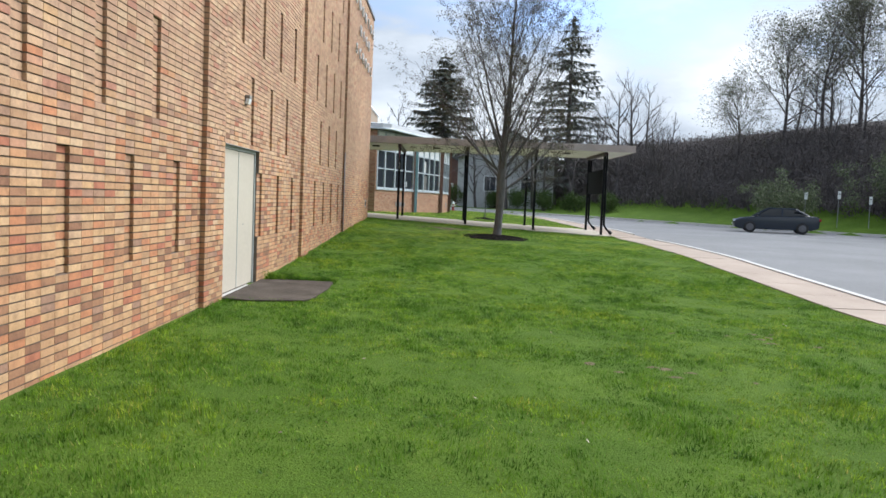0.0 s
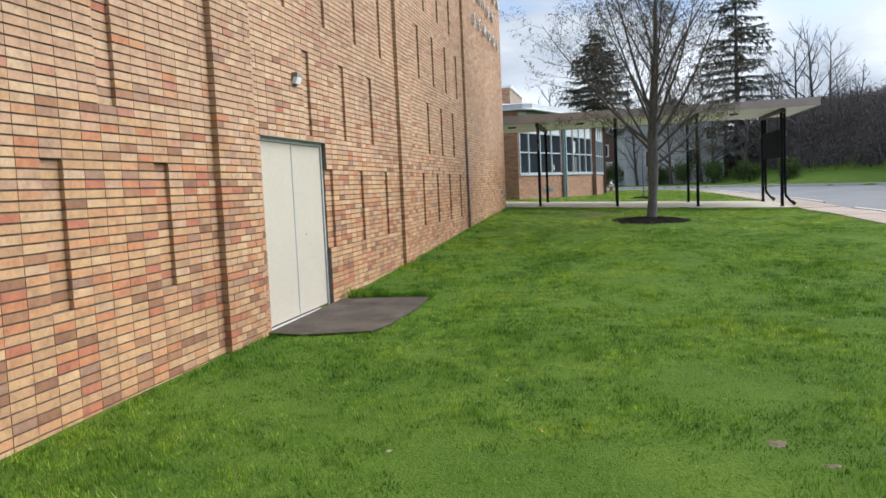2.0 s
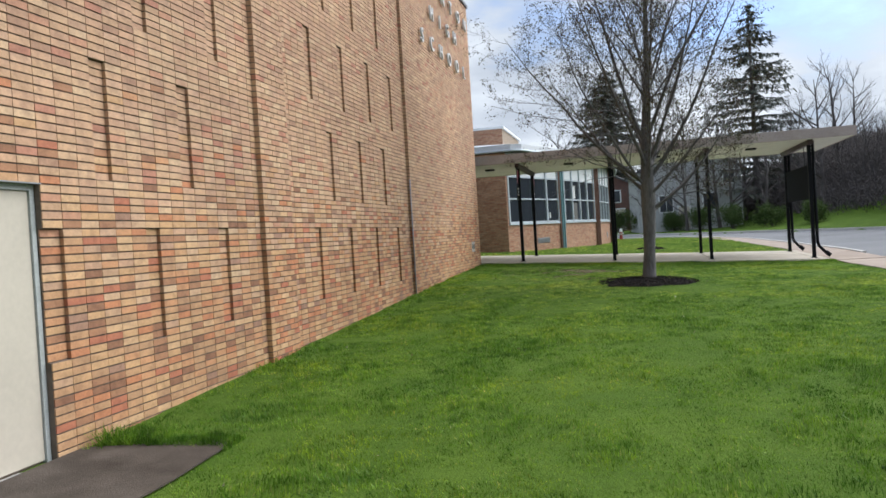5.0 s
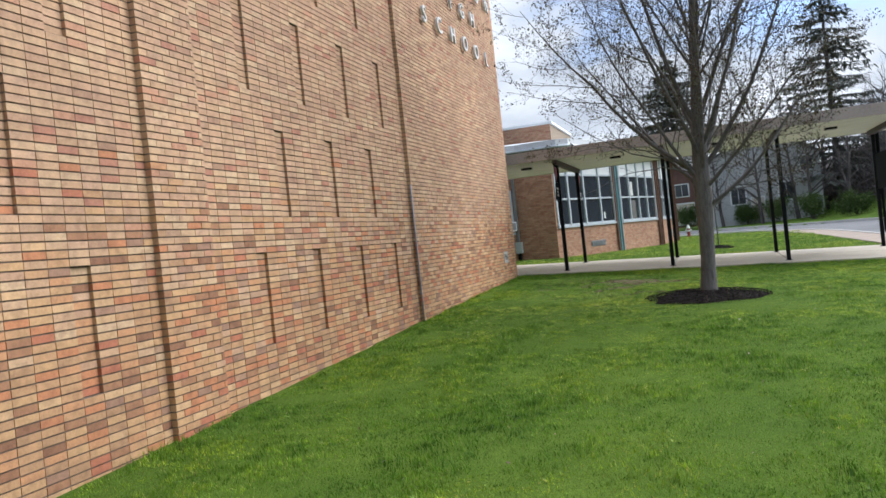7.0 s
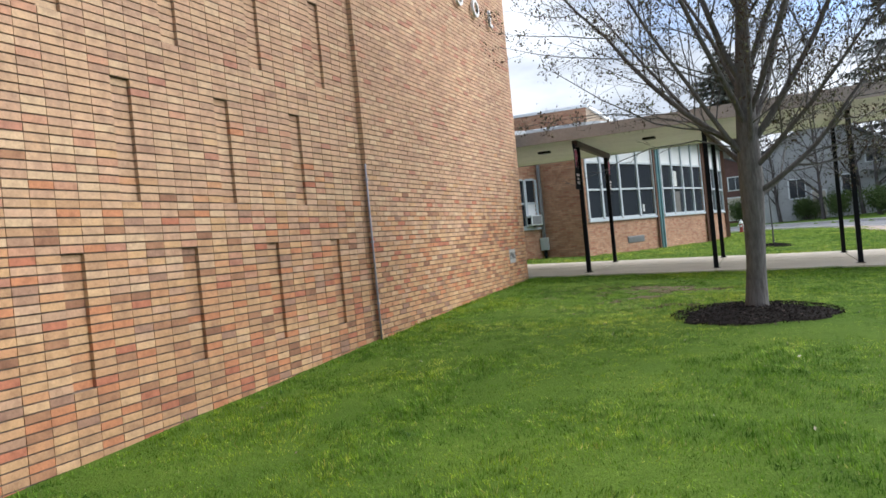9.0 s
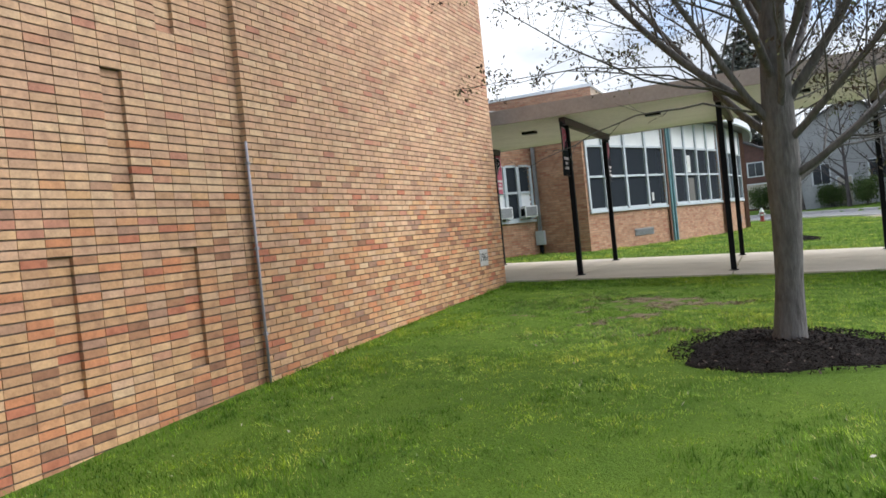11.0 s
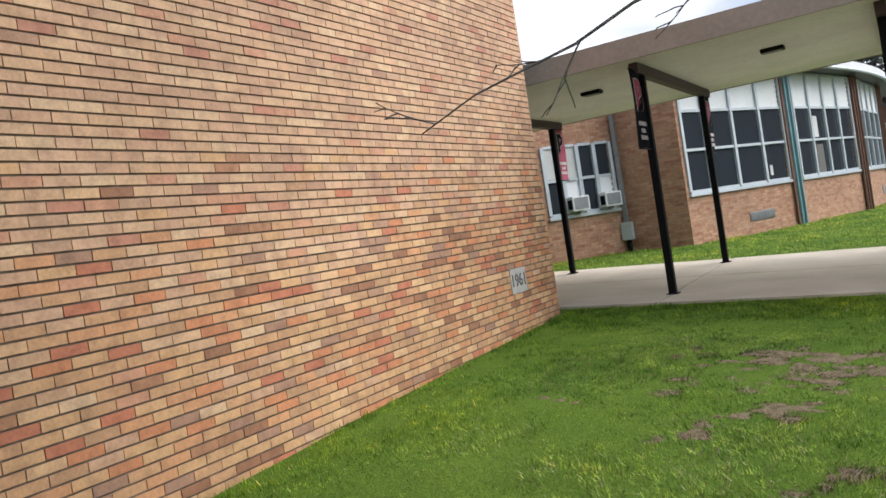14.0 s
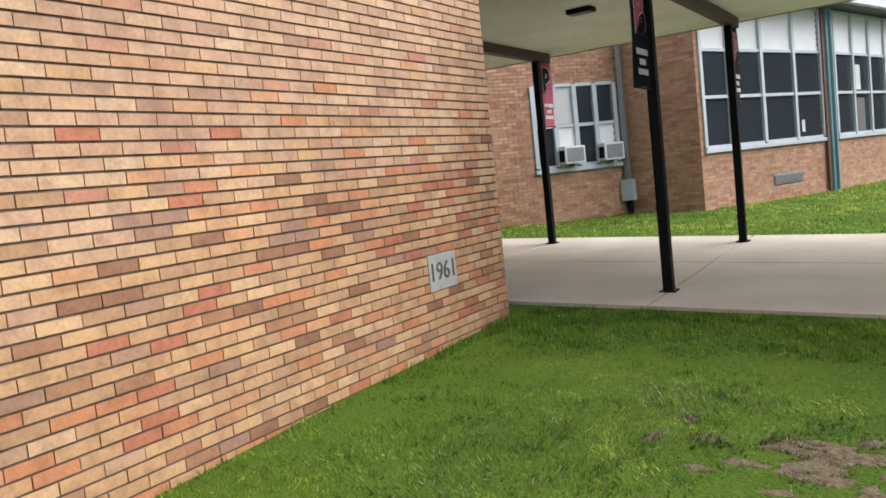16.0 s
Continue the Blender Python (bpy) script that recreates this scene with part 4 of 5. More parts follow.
for ends in (((-0.5, -0.3, 2.15), (-1.0, -0.6, 2.1), (-1.5, -0.85, 1.92), (-1.9, -1.05, 1.74)), ((-0.7, -0.2, 2.5), (-1.4, -0.5, 2.6), (-2.2, -0.9, 2.5)), ((-0.8, 0.1, 2.5), (-1.7, 0.05, 2.7), (-2.7, -0.5, 2.6))):
    pts = [Vector((0.08, 0, 2.0))] + [Vector(q) for q in ends]
    fine = [pts[int(k / 3)].lerp(pts[int(k / 3) + 1], k / 3 - int(k / 3)) for k in range(3 * (len(pts) - 1))] + [pts[-1]]
    fine = [q + Vector((wood.r.gauss(0, 0.012), wood.r.gauss(0, 0.012), wood.r.gauss(0, 0.012))) for q in fine]
    wood.limb(fine, 0.011, 0.002, 6)
    wood.grow(fine, 0.009, 0, [(6, 0.13, 36, 0.1, 0.0, 0.3, 4), (3, 0.4, 40, 0.12, -0.02, 0.2, 3)])
part("branchwork", mesh_of("branchwork", wood.v, wood.f, M_BARK, True), None, maple)
tips = [q for q in wood.tips if not (q[0].x < -0.7 and q[0].y < 0.3 and q[0].z < 2.5) or (q[0].y > -0.5 and wood.r.random() < 0.2)]
v, f = leaf_cards(wood, tips, 8, 0.042, 0.045, random.Random(3), 0.9)
part("crown", mesh_of("crown", v, f, M_BUD), None, maple, "scattered red-green buds and first leaves")


def mulch_ring(at, radius, seed, label):
    rr = random.Random(seed)
    vs, fs, n = [], [], 40
    for j, q in enumerate((1.0, 0.9, 0.7, 0.45, 0.2, 0.0)):
        for i in range(n):
            a = i * math.tau / n
            r = radius * q * (1 + 0.10 * math.sin(a * 3 + seed) + 0.05 * math.sin(a * 7) + rr.gauss(0, 0.02))
            x, y = at[0] + r * math.cos(a), at[1] + r * math.sin(a)
            vs.append((x, y, ground_z(x, y) + (-0.03, 0.02, 0.05, 0.075, 0.10, 0.11)[j] + rr.gauss(0, 0.006)))
    for j in range(5):
        for i in range(n):
            fs.append((j * n + i, j * n + (i + 1) % n, (j + 1) * n + (i + 1) % n, (j + 1) * n + i))
    ring = tagged(new("mulch_bed", mesh_of("mulch_bed", vs, fs, M_MULCH)), label, "mulch bed")
    cv, cf = [], []
    for _ in range(int(2600 * radius ** 2)):
        a, r = rr.random() * math.tau, radius * math.sqrt(rr.random()) * 1.06
        x, y = at[0] + r * math.cos(a), at[1] + r * math.sin(a)
        c = Vector((x, y, ground_z(x, y) + 0.02 + 0.09 * max(0, 1 - r / radius) ** 0.7 + rr.uniform(0, 0.02)))
        d = unit(Vector((rr.gauss(0, 1), rr.gauss(0, 1), rr.gauss(0, 0.4)))) * rr.uniform(0.008, 0.028)
        e_ = unit(d.cross(Vector((rr.gauss(0, 0.3), rr.gauss(0, 0.3), 1)))) * rr.uniform(0.003, 0.008)
        k = len(cv)
        cv += [tuple(c - d - e_), tuple(c + d - e_), tuple(c + d * 0.8 + e_), tuple(c - d + e_), tuple(c + Vector((0, 0, 0.008)))]
        cf += [(k, k + 1, k + 4), (k + 1, k + 2, k + 4), (k + 2, k + 3, k + 4), (k + 3, k, k + 4)]
    ch = part("mulch_layer", mesh_of("mulch_chips", cv, cf, M_CHIP), None, ring)
    tagged(ch, kind="stuff")


M_CHIP = leaf_material("mulch_chips", [(0.0, (0.006, 0.005, 0.005)), (0.75, (0.018, 0.015, 0.013)), (0.95, (0.04, 0.03, 0.026)), (1.0, (0.15, 0.12, 0.10))])
mulch_ring((1.29, 22.93), 0.92, 2, "round bed of black wood mulch round the maple")

# sapling on the lawn behind the canopy
SAP = (1.75, 38.9)
sap = thing("sapling", (*SAP, ground_z(*SAP)), "thin young sapling in a small mulch bed", "tree")
ws = Wood(5)
st = [Vector((0.01 * math.sin(z * 3), 0, z)) for z in (0, 0.5, 1.0, 1.5, 2.0, 2.5)]
ws.limb(st, 0.03, 0.008, 7)
part("trunk", mesh_of("trunk", ws.v, ws.f, M_BARK, True), None, sap)
ws.v, ws.f = [], []
ws.grow(st, 0.014, 0, [(14, 0.35, 40, 0.08, 0.08, 0.45, 4), (4, 0.4, 38, 0.1, 0.05, 0.2, 3)])
part("branchwork", mesh_of("branchwork", ws.v, ws.f, M_TWIG), None, sap)
mulch_ring(SAP, 0.55, 4, "small round bed of dark mulch round the sapling")

# ---- background trees ----
def far_tree(seed, height, width, buds=None, plan=None, label="", name="bare_tree"):
    """A bare broad-leaved tree with its foot at the origin."""
    r = random.Random(seed)
    w = Wood(seed)
    tr = w.path(Vector((0, 0, -0.5)), Vector((r.gauss(0, 0.03), r.gauss(0, 0.03), 1)), height * 0.96, 9, 0.05, 0.12)
    w.limb(tr, height * 0.019, 0.02, 7)
    t_ob = (list(w.v), list(w.f))
    w.v, w.f = [], []
    up = tr[2:]
    for i in range(13):
        t = i / 13
        p = up[int(t * (len(up) - 2))].lerp(up[int(t * (len(up) - 2)) + 1], r.random())
        a, tilt = r.random() * math.tau, 0.95 - 0.45 * t + r.gauss(0, 0.12)
        d = Vector((math.cos(a) * math.sin(tilt), math.sin(a) * math.sin(tilt), math.cos(tilt)))
        pts = w.path(p, d, width * (1.15 - 0.55 * t) * r.uniform(0.8, 1.2), 6, 0.10, 0.07)
        w.limb(pts, height * 0.008 * (1 - 0.5 * t), 0.012, 5)
        w.grow(pts, height * 0.006, 0, plan or [(6, 0.5, 42, 0.13, 0.06, 0.2, 3), (5, 0.5, 40, 0.15, 0.05, 0.15, 3)])
    e = thing(name, (0, 0, 0), label, "tree", "background trees")
    part("trunk", mesh_of("trunk", *t_ob, M_TWIG), None, e)
    part("branchwork", mesh_of("branchwork", w.v, w.f, M_TWIG), None, e)
    if buds:
        v, f = leaf_cards(w, w.tips, buds[0], buds[1], buds[2], r, 0.2)
        part("crown", mesh_of("crown", v, f, buds[3]), None, e)
    return e


def plant(src, x, y, turn, scale, dz=-0.2):
    z = ground_z(x, y) + bank(x, y) + dz
    c = copy_thing(src, pose(x, y, z, 0, 0, turn))
    c.scale = (scale, scale, scale)
    return c


M_DULL = leaf_material("first_leaves", [(0.0, (0.08, 0.09, 0.05)), (0.5, (0.13, 0.13, 0.085)), (1.0, (0.24, 0.22, 0.17))])
bare_a = far_tree(21, 12.5, 4.6, None, None, "bare grey deciduous tree on the wooded bank")
bare_b = far_tree(22, 11.0, 6.2, (5, 0.17, 0.28, M_DULL), [(11, 0.6, 48, 0.13, 0.03, 0.12, 3), (7, 0.5, 44, 0.15, 0.03, 0.12, 3)], "tree with sparse pale spring leaves on the bank", "budding_tree")
bare_c = far_tree(23, 12.0, 4.0, (1, 0.13, 0.12, M_BUD), None, "bare tree with reddish buds on the bank", "budding_tree")
for src, spots in ((bare_a, [(16.5, 76, 30, 0.95), (18.6, 79, 100, 0.85), (21, 84, 200, 0.6), (31.0, 64, 10, 0.55), (9.2, 84, 70, 0.9), (7.0, 88, 160, 1.0), (4.0, 92, 20, 0.9), (-6, 95, 50, 1.0), (13, 90, 250, 0.9), (6.0, 80.5, 40, 0.75), (9.8, 80, 190, 0.8), (12.2, 78.5, 300, 0.75), (3.0, 83.5, 90, 0.7), (15.2, 80.5, 270, 0.8)]),
                   (bare_b, [(27.2, 64, 20, 0.8), (29.6, 62.5, 130, 0.85), (31.8, 61, 250, 0.9), (34.8, 59, 60, 1.2), (24.3, 66, 310, 0.6), (47, 50, 170, 1.2), (52, 46, 40, 1.3), (57, 38, 90, 1.3)]),
                   (bare_c, [(14.5, 82, 0, 0.8), (11.8, 86, 120, 0.9), (20, 75, 210, 0.55), (29, 66, 40, 0.5), (1, 96, 310, 1.0), (50, 52, 80, 1.1)])):
    for k, (x, y, turn, s) in enumerate(spots):
        if k == 0:
            src.matrix_world = pose(x, y, ground_z(x, y) + bank(x, y) - 0.2, 0, 0, turn)
            src.scale = (s, s, s)
        else:
            plant(src, x, y, turn, s)


# slender bare trees that stand all over the bank's face
br_ = random.Random(77)
thin = far_tree(24, 7.0, 2.2, None, [(6, 0.5, 42, 0.13, 0.08, 0.2, 3), (4, 0.5, 40, 0.15, 0.06, 0.15, 3)], "slender bare grey tree on the brushy bank", "bank_tree")
count = 0
while count < 46:
    x, y = br_.uniform(12, 48), br_.uniform(40, 84)
    if not 0.95 < bank(x, y) < 7.2:
        continue
    count += 1
    k_ = br_.uniform(0.45, 0.85)
    if count == 1:
        thin.matrix_world = pose(x, y, ground_z(x, y) + bank(x, y) - 0.2)
        thin.scale = (k_, k_, k_)
    else:
        plant(thin, x, y, br_.uniform(0, 360), k_)


def spruce(at, height, width, seed, sparse, label):
    """A spruce: a straight trunk, whorls of boughs with hanging needle sprays."""
    r = random.Random(seed)
    e = thing("spruce_tree", (*at, ground_z(*at) + bank(*at) - 0.1), label, "conifer", "background trees")
    w, v, f = Wood(seed), [], []
    w.limb([Vector((0, 0, z * height)) for z in (0, 0.3, 0.6, 0.85, 1.0)], height * 0.016, 0.02, 8)
    part("trunk", mesh_of("trunk", w.v, w.f, M_TWIG), None, e)
    w.v, w.f = [], []
    z = height * 0.10
    while z < height * 0.985:
        t = z / height
        reach = min(width * (1 - t) ** 0.82, 4.4)
        for k in range(7):
            a = r.random() * math.tau
            L = max(0.25, reach * r.uniform(0.7, 1.12))
            pts = [Vector((math.cos(a) * L * s, math.sin(a) * L * s, z + L * (0.10 * s - 0.42 * s * s + 0.30 * s ** 3.5))) for s in (0, 0.25, 0.5, 0.75, 1.0)]
            w.limb(pts, 0.035, 0.008, 3)
            n = max(3, int(L * (8 if sparse else 10)))
            for i in range(n):
                s = (i + r.random()) / n
                q = int(min(s * 4, 3.99))
                p = pts[q].lerp(pts[q + 1], s * 4 - q)
                side = r.choice((-1, 1))
                for _ in range(2):
                    out = Vector((math.cos(a + side * r.uniform(0.5, 1.3)), math.sin(a + side * r.uniform(0.5, 1.3)), r.uniform(-0.9, -0.05)))
                    ln = r.uniform(0.35, 0.85) * (0.8 if sparse else 1.0)
                    wd = Vector((-out.y, out.x, r.uniform(-0.5, 0.5))) * ln * 0.14
                    b = len(v)
                    v += [tuple(p - wd), tuple(p + wd), tuple(p + out * ln + wd * 0.3), tuple(p + out * ln - wd * 0.3)]
                    f.append((b, b + 1, b + 2, b + 3))
        z += height * (0.030 if sparse else 0.024) * r.uniform(0.8, 1.2)
    tagged(part("bough_framework", mesh_of("bough_framework", w.v, w.f, M_TWIG), None, e), kind="stuff")
    part("needles", mesh_of("needles", v, f, M_NEEDLE), None, e, "dark green needle sprays")


spruce((-1.0, 104.0), 19.8, 10.5, 31, False, "dark dense spruce behind the school")
spruce((12.9, 86.0), 20.2, 9.0, 32, True, "tall open spruce with drooping boughs")

# brush on the bank: stems and dead leaves, and low green scrub at its foot
rr = random.Random(41)
sv, sf, lv, lf, gv, gf = [], [], [], [], [], []
placed = 0
while placed < 11000:
    x, y = rr.uniform(4, 62), rr.uniform(30, 96)
    b = bank(x, y)
    if b < 0.95 or b > 7.5:
        continue
    placed += 1
    z = ground_z(x, y) + b
    h = rr.uniform(0.8, 2.6) * (1.1 if b < 5 else 0.4)
    p, d = Vector((x, y, z - 0.1)), unit(Vector((rr.gauss(0, 0.3), rr.gauss(0, 0.3), 1)))
    q = p + d * h
    sd = Vector((rr.uniform(0.012, 0.03), rr.uniform(-0.02, 0.02), 0))
    k = len(sv)
    sv += [tuple(p - sd), tuple(p + sd), tuple(q + Vector((rr.gauss(0, 0.3), rr.gauss(0, 0.3), 0)))]
    sf.append((k, k + 1, k + 2))
    for _ in range(13):
        c = p.lerp(q, rr.random()) + Vector((rr.gauss(0, 0.45), rr.gauss(0, 0.45), rr.gauss(0, 0.25)))
        a = unit(Vector((rr.gauss(0, 1), rr.gauss(0, 1), rr.gauss(0, 1))))
        o = a.orthogonal()
        s = rr.uniform(0.06, 0.20)
        k = len(lv)
        lv += [tuple(c), tuple(c + a * s + o * s * 0.35), tuple(c + a * s * 0.9 - o * s * 0.3)]
        lf.append((k, k + 1, k + 2))
brush = thing("brush_thicket", (0, 0, 0), "dark tangled leafless brush covering the bank", "brush", kind="stuff")
tagged(part("stems", mesh_of("stems", sv, sf, M_TWIG), None, brush), kind="stuff")
tagged(part("dead_leaves", mesh_of("dead_leaves", lv, lf, M_DEAD), None, brush), kind="stuff")


def shrub(at, height, width, seed, leaves, mat, label):
    r = random.Random(seed)
    e = thing("shrub", (*at, ground_z(*at) + bank(*at) - 0.05), label, "shrub", "shrubs by the lot")
    w = Wood(seed)
    for _ in range(10):
        a, tilt = r.random() * math.tau, r.uniform(0.1, 0.75)
        d = Vector((math.cos(a) * math.sin(tilt), math.sin(a) * math.sin(tilt), math.cos(tilt)))
        pts = w.path(Vector((r.gauss(0, 0.15), r.gauss(0, 0.15), 0)), d, height * r.uniform(0.8, 1.1) * (0.75 + 0.25 * width / height), 6, 0.1, 0.02)
        w.limb(pts, 0.03, 0.008, 4)
        w.grow(pts, 0.02, 0, [(8, 0.42, 45, 0.13, 0.02, 0.2, 3), (5, 0.5, 42, 0.15, 0.0, 0.15, 3)])
    part("stem_cluster", mesh_of("stem_cluster", w.v, w.f, M_TWIG), None, e)
    v, f = leaf_cards(w, w.tips, leaves, 0.15, 0.16, r, 0.3)
    part("foliage", mesh_of("foliage", v, f, mat), None, e)


shrub((22.6, 51.6), 3.0, 2.4, 51, 9, M_FRESH, "pale green leafing shrub at the foot of the bank")
shrub((27.0, 47.6), 4.8, 3.6, 52, 9, M_FRESH, "large pale-flecked shrub beside the parking lot")
shrub((30.5, 44.6), 6.4, 4.5, 53, 8, M_FRESH, "large grey-green shrub beside the parking lot")
M_SCRUB = leaf_material("scrub_leaves", [(0.0, (0.04, 0.07, 0.02)), (0.5, (0.07, 0.11, 0.03)), (1.0, (0.12, 0.15, 0.06))])
for k, (x, y, h) in enumerate(((2.5, 85.5, 1.7), (5.0, 83.0, 1.5), (7.2, 80.5, 1.6), (9.5, 77.0, 1.5), (12.0, 73.5, 1.4), (0.0, 87.5, 1.9), (14.2, 69.5, 1.2))):
    shrub((x, y), h, 2.6, 60 + k, 6, M_SCRUB, "low green scrub beyond the road")

# ---- car, signs, hydrant, houses ----
M_CAR = Mat("navy_car_paint", 0.16, 0.0).colour((0.016, 0.024, 0.036)).m
M_CARGLASS = Mat("car_glass", 0.05).colour((0.01, 0.012, 0.014)).m
M_TYRE = painted("tyre_rubber", (0.018, 0.018, 0.018), 0.85)
M_RIM = painted("alloy_rim", (0.14, 0.14, 0.15), 0.35, 0.8)
M_HEAD = painted("headlight", (0.6, 0.62, 0.64), 0.1)
M_TAIL = painted("tail_light", (0.25, 0.015, 0.015), 0.2)


def car(at, turn):
    """A dark four-door sedan; its nose points along -x."""
    c = thing("parked_car", at, "dark navy four-door sedan parked at the kerb", "car", rz=turn)
    body = bmesh.new()
    prof = [(-2.30, 0.30), (-2.34, 0.52), (-2.26, 0.68), (-1.9, 0.78), (-1.15, 0.90), (0.0, 0.95), (1.2, 0.98), (1.95, 1.0), (2.26, 0.96), (2.33, 0.70), (2.30, 0.36), (1.85, 0.22), (-1.9, 0.20)]
    rings = []
    for y, s, dz in ((-0.90, 0.985, 0.0), (-0.86, 1.0, 0.03), (-0.5, 1.01, 0.05), (0.5, 1.01, 0.05), (0.86, 1.0, 0.03), (0.90, 0.985, 0.0)):
        rings.append([body.verts.new((x * s * (1 - 0.035 * abs(y) * (abs(x) > 2)), y, z + (dz if z > 0.6 else 0))) for x, z in prof])
    for a, b in zip(rings, rings[1:]):
        for k in range(len(prof)):
            body.faces.new((a[k], b[k], b[(k + 1) % len(prof)], a[(k + 1) % len(prof)]))
    body.faces.new(rings[0])
    body.faces.new(rings[-1][::-1])
    bmesh.ops.recalc_face_normals(body, faces=body.faces[:])
    bmesh.ops.bevel(body, geom=[q for q in body.edges if q.calc_face_angle(0) > 0.35], offset=0.05, segments=3, profile=0.6, affect="EDGES")
    part("body", body, M_CAR, c, smooth=True)
    cab = bmesh.new()
    loop = [(-1.2, 0.92), (-0.42, 1.38), (0.35, 1.44), (0.95, 1.39), (1.78, 0.99)]
    ring = [[cab.verts.new((x, y * (0.80 if z < 1.1 else 0.60), z)) for x, z in loop] for y in (-1, 1)]
    for k in range(len(loop)):
        cab.faces.new((ring[0][k], ring[1][k], ring[1][(k + 1) % 5], ring[0][(k + 1) % 5]))
    cab.faces.new(ring[0][::-1])
    cab.faces.new(ring[1])
    bmesh.ops.recalc_face_normals(cab, faces=cab.faces[:])
    bmesh.ops.bevel(cab, geom=cab.edges[:], offset=0.05, segments=3, profile=0.6, affect="EDGES")
    part("cabin_glass", cab, M_CARGLASS, c, smooth=True)
    part("roof", box(-0.42, 0.98, -0.62, 0.62, 1.385, 1.462, 0.03), M_CAR, c)
    for s in (-1, 1):
        for x0, z0, x1, z1, wd in ((-1.22, 0.94, -0.42, 1.41, 0.035), (0.28, 0.97, 0.30, 1.43, 0.04), (0.95, 1.40, 1.76, 1.0, 0.06)):
            part("pillar", tube([(x0, s * 0.805, z0), ((x0 + x1) / 2, s * 0.71, (z0 + z1) / 2), (x1, s * 0.612, z1)], [wd] * 3, 6), M_CAR, c)
        part("mirror", box(-1.02, -0.86, s * 0.93 - 0.06, s * 0.93 + 0.06, 0.97, 1.09, 0.02), M_CAR, c)
        part("headlight", box(-2.30, -2.0, s * 0.68 - 0.17, s * 0.68 + 0.17, 0.60, 0.72, 0.02), M_HEAD, c)
        part("tail_light", box(2.18, 2.335, s * 0.68 - 0.2, s * 0.68 + 0.2, 0.76, 0.90, 0.02), M_TAIL, c)
        for x in (-0.35, 0.75):
            part("door_handle", box(x, x + 0.16, s * 0.905 - 0.012, s * 0.905 + 0.012, 0.80, 0.825, 0.005), M_CAR, c)
        for x in (-1.40, 1.38):
            wh = part("wheel", tube([(x, s * 0.70, 0.32), (x, s * 0.72, 0.32), (x, s * 0.90, 0.32), (x, s * 0.925, 0.32)], [0.29, 0.325, 0.325, 0.29], 22), M_TYRE, c, smooth=False)
            part("rim", tube([(x, s * 0.90, 0.32), (x, s * 0.928, 0.32), (x, s * 0.932, 0.32)], [0.21, 0.205, 0.17], 18), M_RIM, wh)
    for x, s in ((-2.345, 0.0), (2.32, 0.0)):
        part("number_plate", box(x - 0.01, x + 0.015, -0.16, 0.16, 0.42, 0.52), M_WHITE, c)


CAR = (18.9, 44.9)
car((*CAR, ground_z(*CAR) - DROP), -18)

for k, (x, y, h) in enumerate(((21.6, 48.2, 2.25), (23.1, 47.0, 2.25), (24.3, 45.6, 1.95), (25.9, 44.6, 2.0))):
    s = thing("parking_sign", (x + 0.9, y + 0.9, ground_z(x, y) + bank(x + 0.9, y + 0.9)), "small white parking sign on a thin post", "sign", "parking signs", rz=28)
    part("post", tube([(0, 0, -0.1), (0, 0, 1), (0.02, 0, h)], [0.022] * 3, 6), M_GREY, s)
    part("plate", box(-0.15, 0.15, -0.035, -0.024, h - 0.48, h, 0.004), M_WHITE, s)
    part("text_bar", box(-0.09, 0.09, -0.039, -0.0355, h - 0.20, h - 0.14), M_GREY, s)

# painted bay lines
M_LINE = painted("worn_white_road_paint", (0.55, 0.55, 0.54), 0.8, 0.0, 0.35, 12.0)
for k, (x, y, a) in enumerate(((22.0, 37.0, 40), (24.5, 34.5, 40), (19.0, 40.2, 40))):
    ln = tagged(new("bay_line"), "worn white parking bay line", "road marking", "parking bay lines", "structure")
    ln.matrix_world = pose(x, y, ground_z(x, y) - DROP + 0.006, 0, 0, a)
    part("paint", box(-2.4, 2.4, -0.06, 0.06, 0.0, 0.004), M_LINE, ln)

HYD = (0.35, 61.8)
hyd = thing("fire_hydrant", (*HYD, ground_z(*HYD)), "small red and pale fire hydrant at the lawn's edge", "hydrant")
M_RED = painted("hydrant_red", (0.35, 0.05, 0.04), 0.45)
part("barrel", tube([(0, 0, -0.05), (0, 0, 0.05), (0, 0, 0.06), (0, 0, 0.5)], [0.15, 0.15, 0.10, 0.10], 12), M_RED, hyd)
part("bonnet", tube([(0, 0, 0.5), (0, 0, 0.53), (0, 0, 0.62), (0, 0, 0.68), (0, 0, 0.74)], [0.13, 0.13, 0.10, 0.05, 0.03], 12), M_WHITE, hyd)
for s in (-1, 1):
    part("outlet", tube([(s * 0.08, 0, 0.40), (s * 0.15, 0, 0.40), (s * 0.19, 0, 0.40)], [0.05, 0.05, 0.045], 10), M_WHITE, hyd)
part("front_outlet", tube([(0, -0.08, 0.36), (0, -0.15, 0.36), (0, -0.19, 0.36)], [0.065, 0.065, 0.06], 10), M_WHITE, hyd)


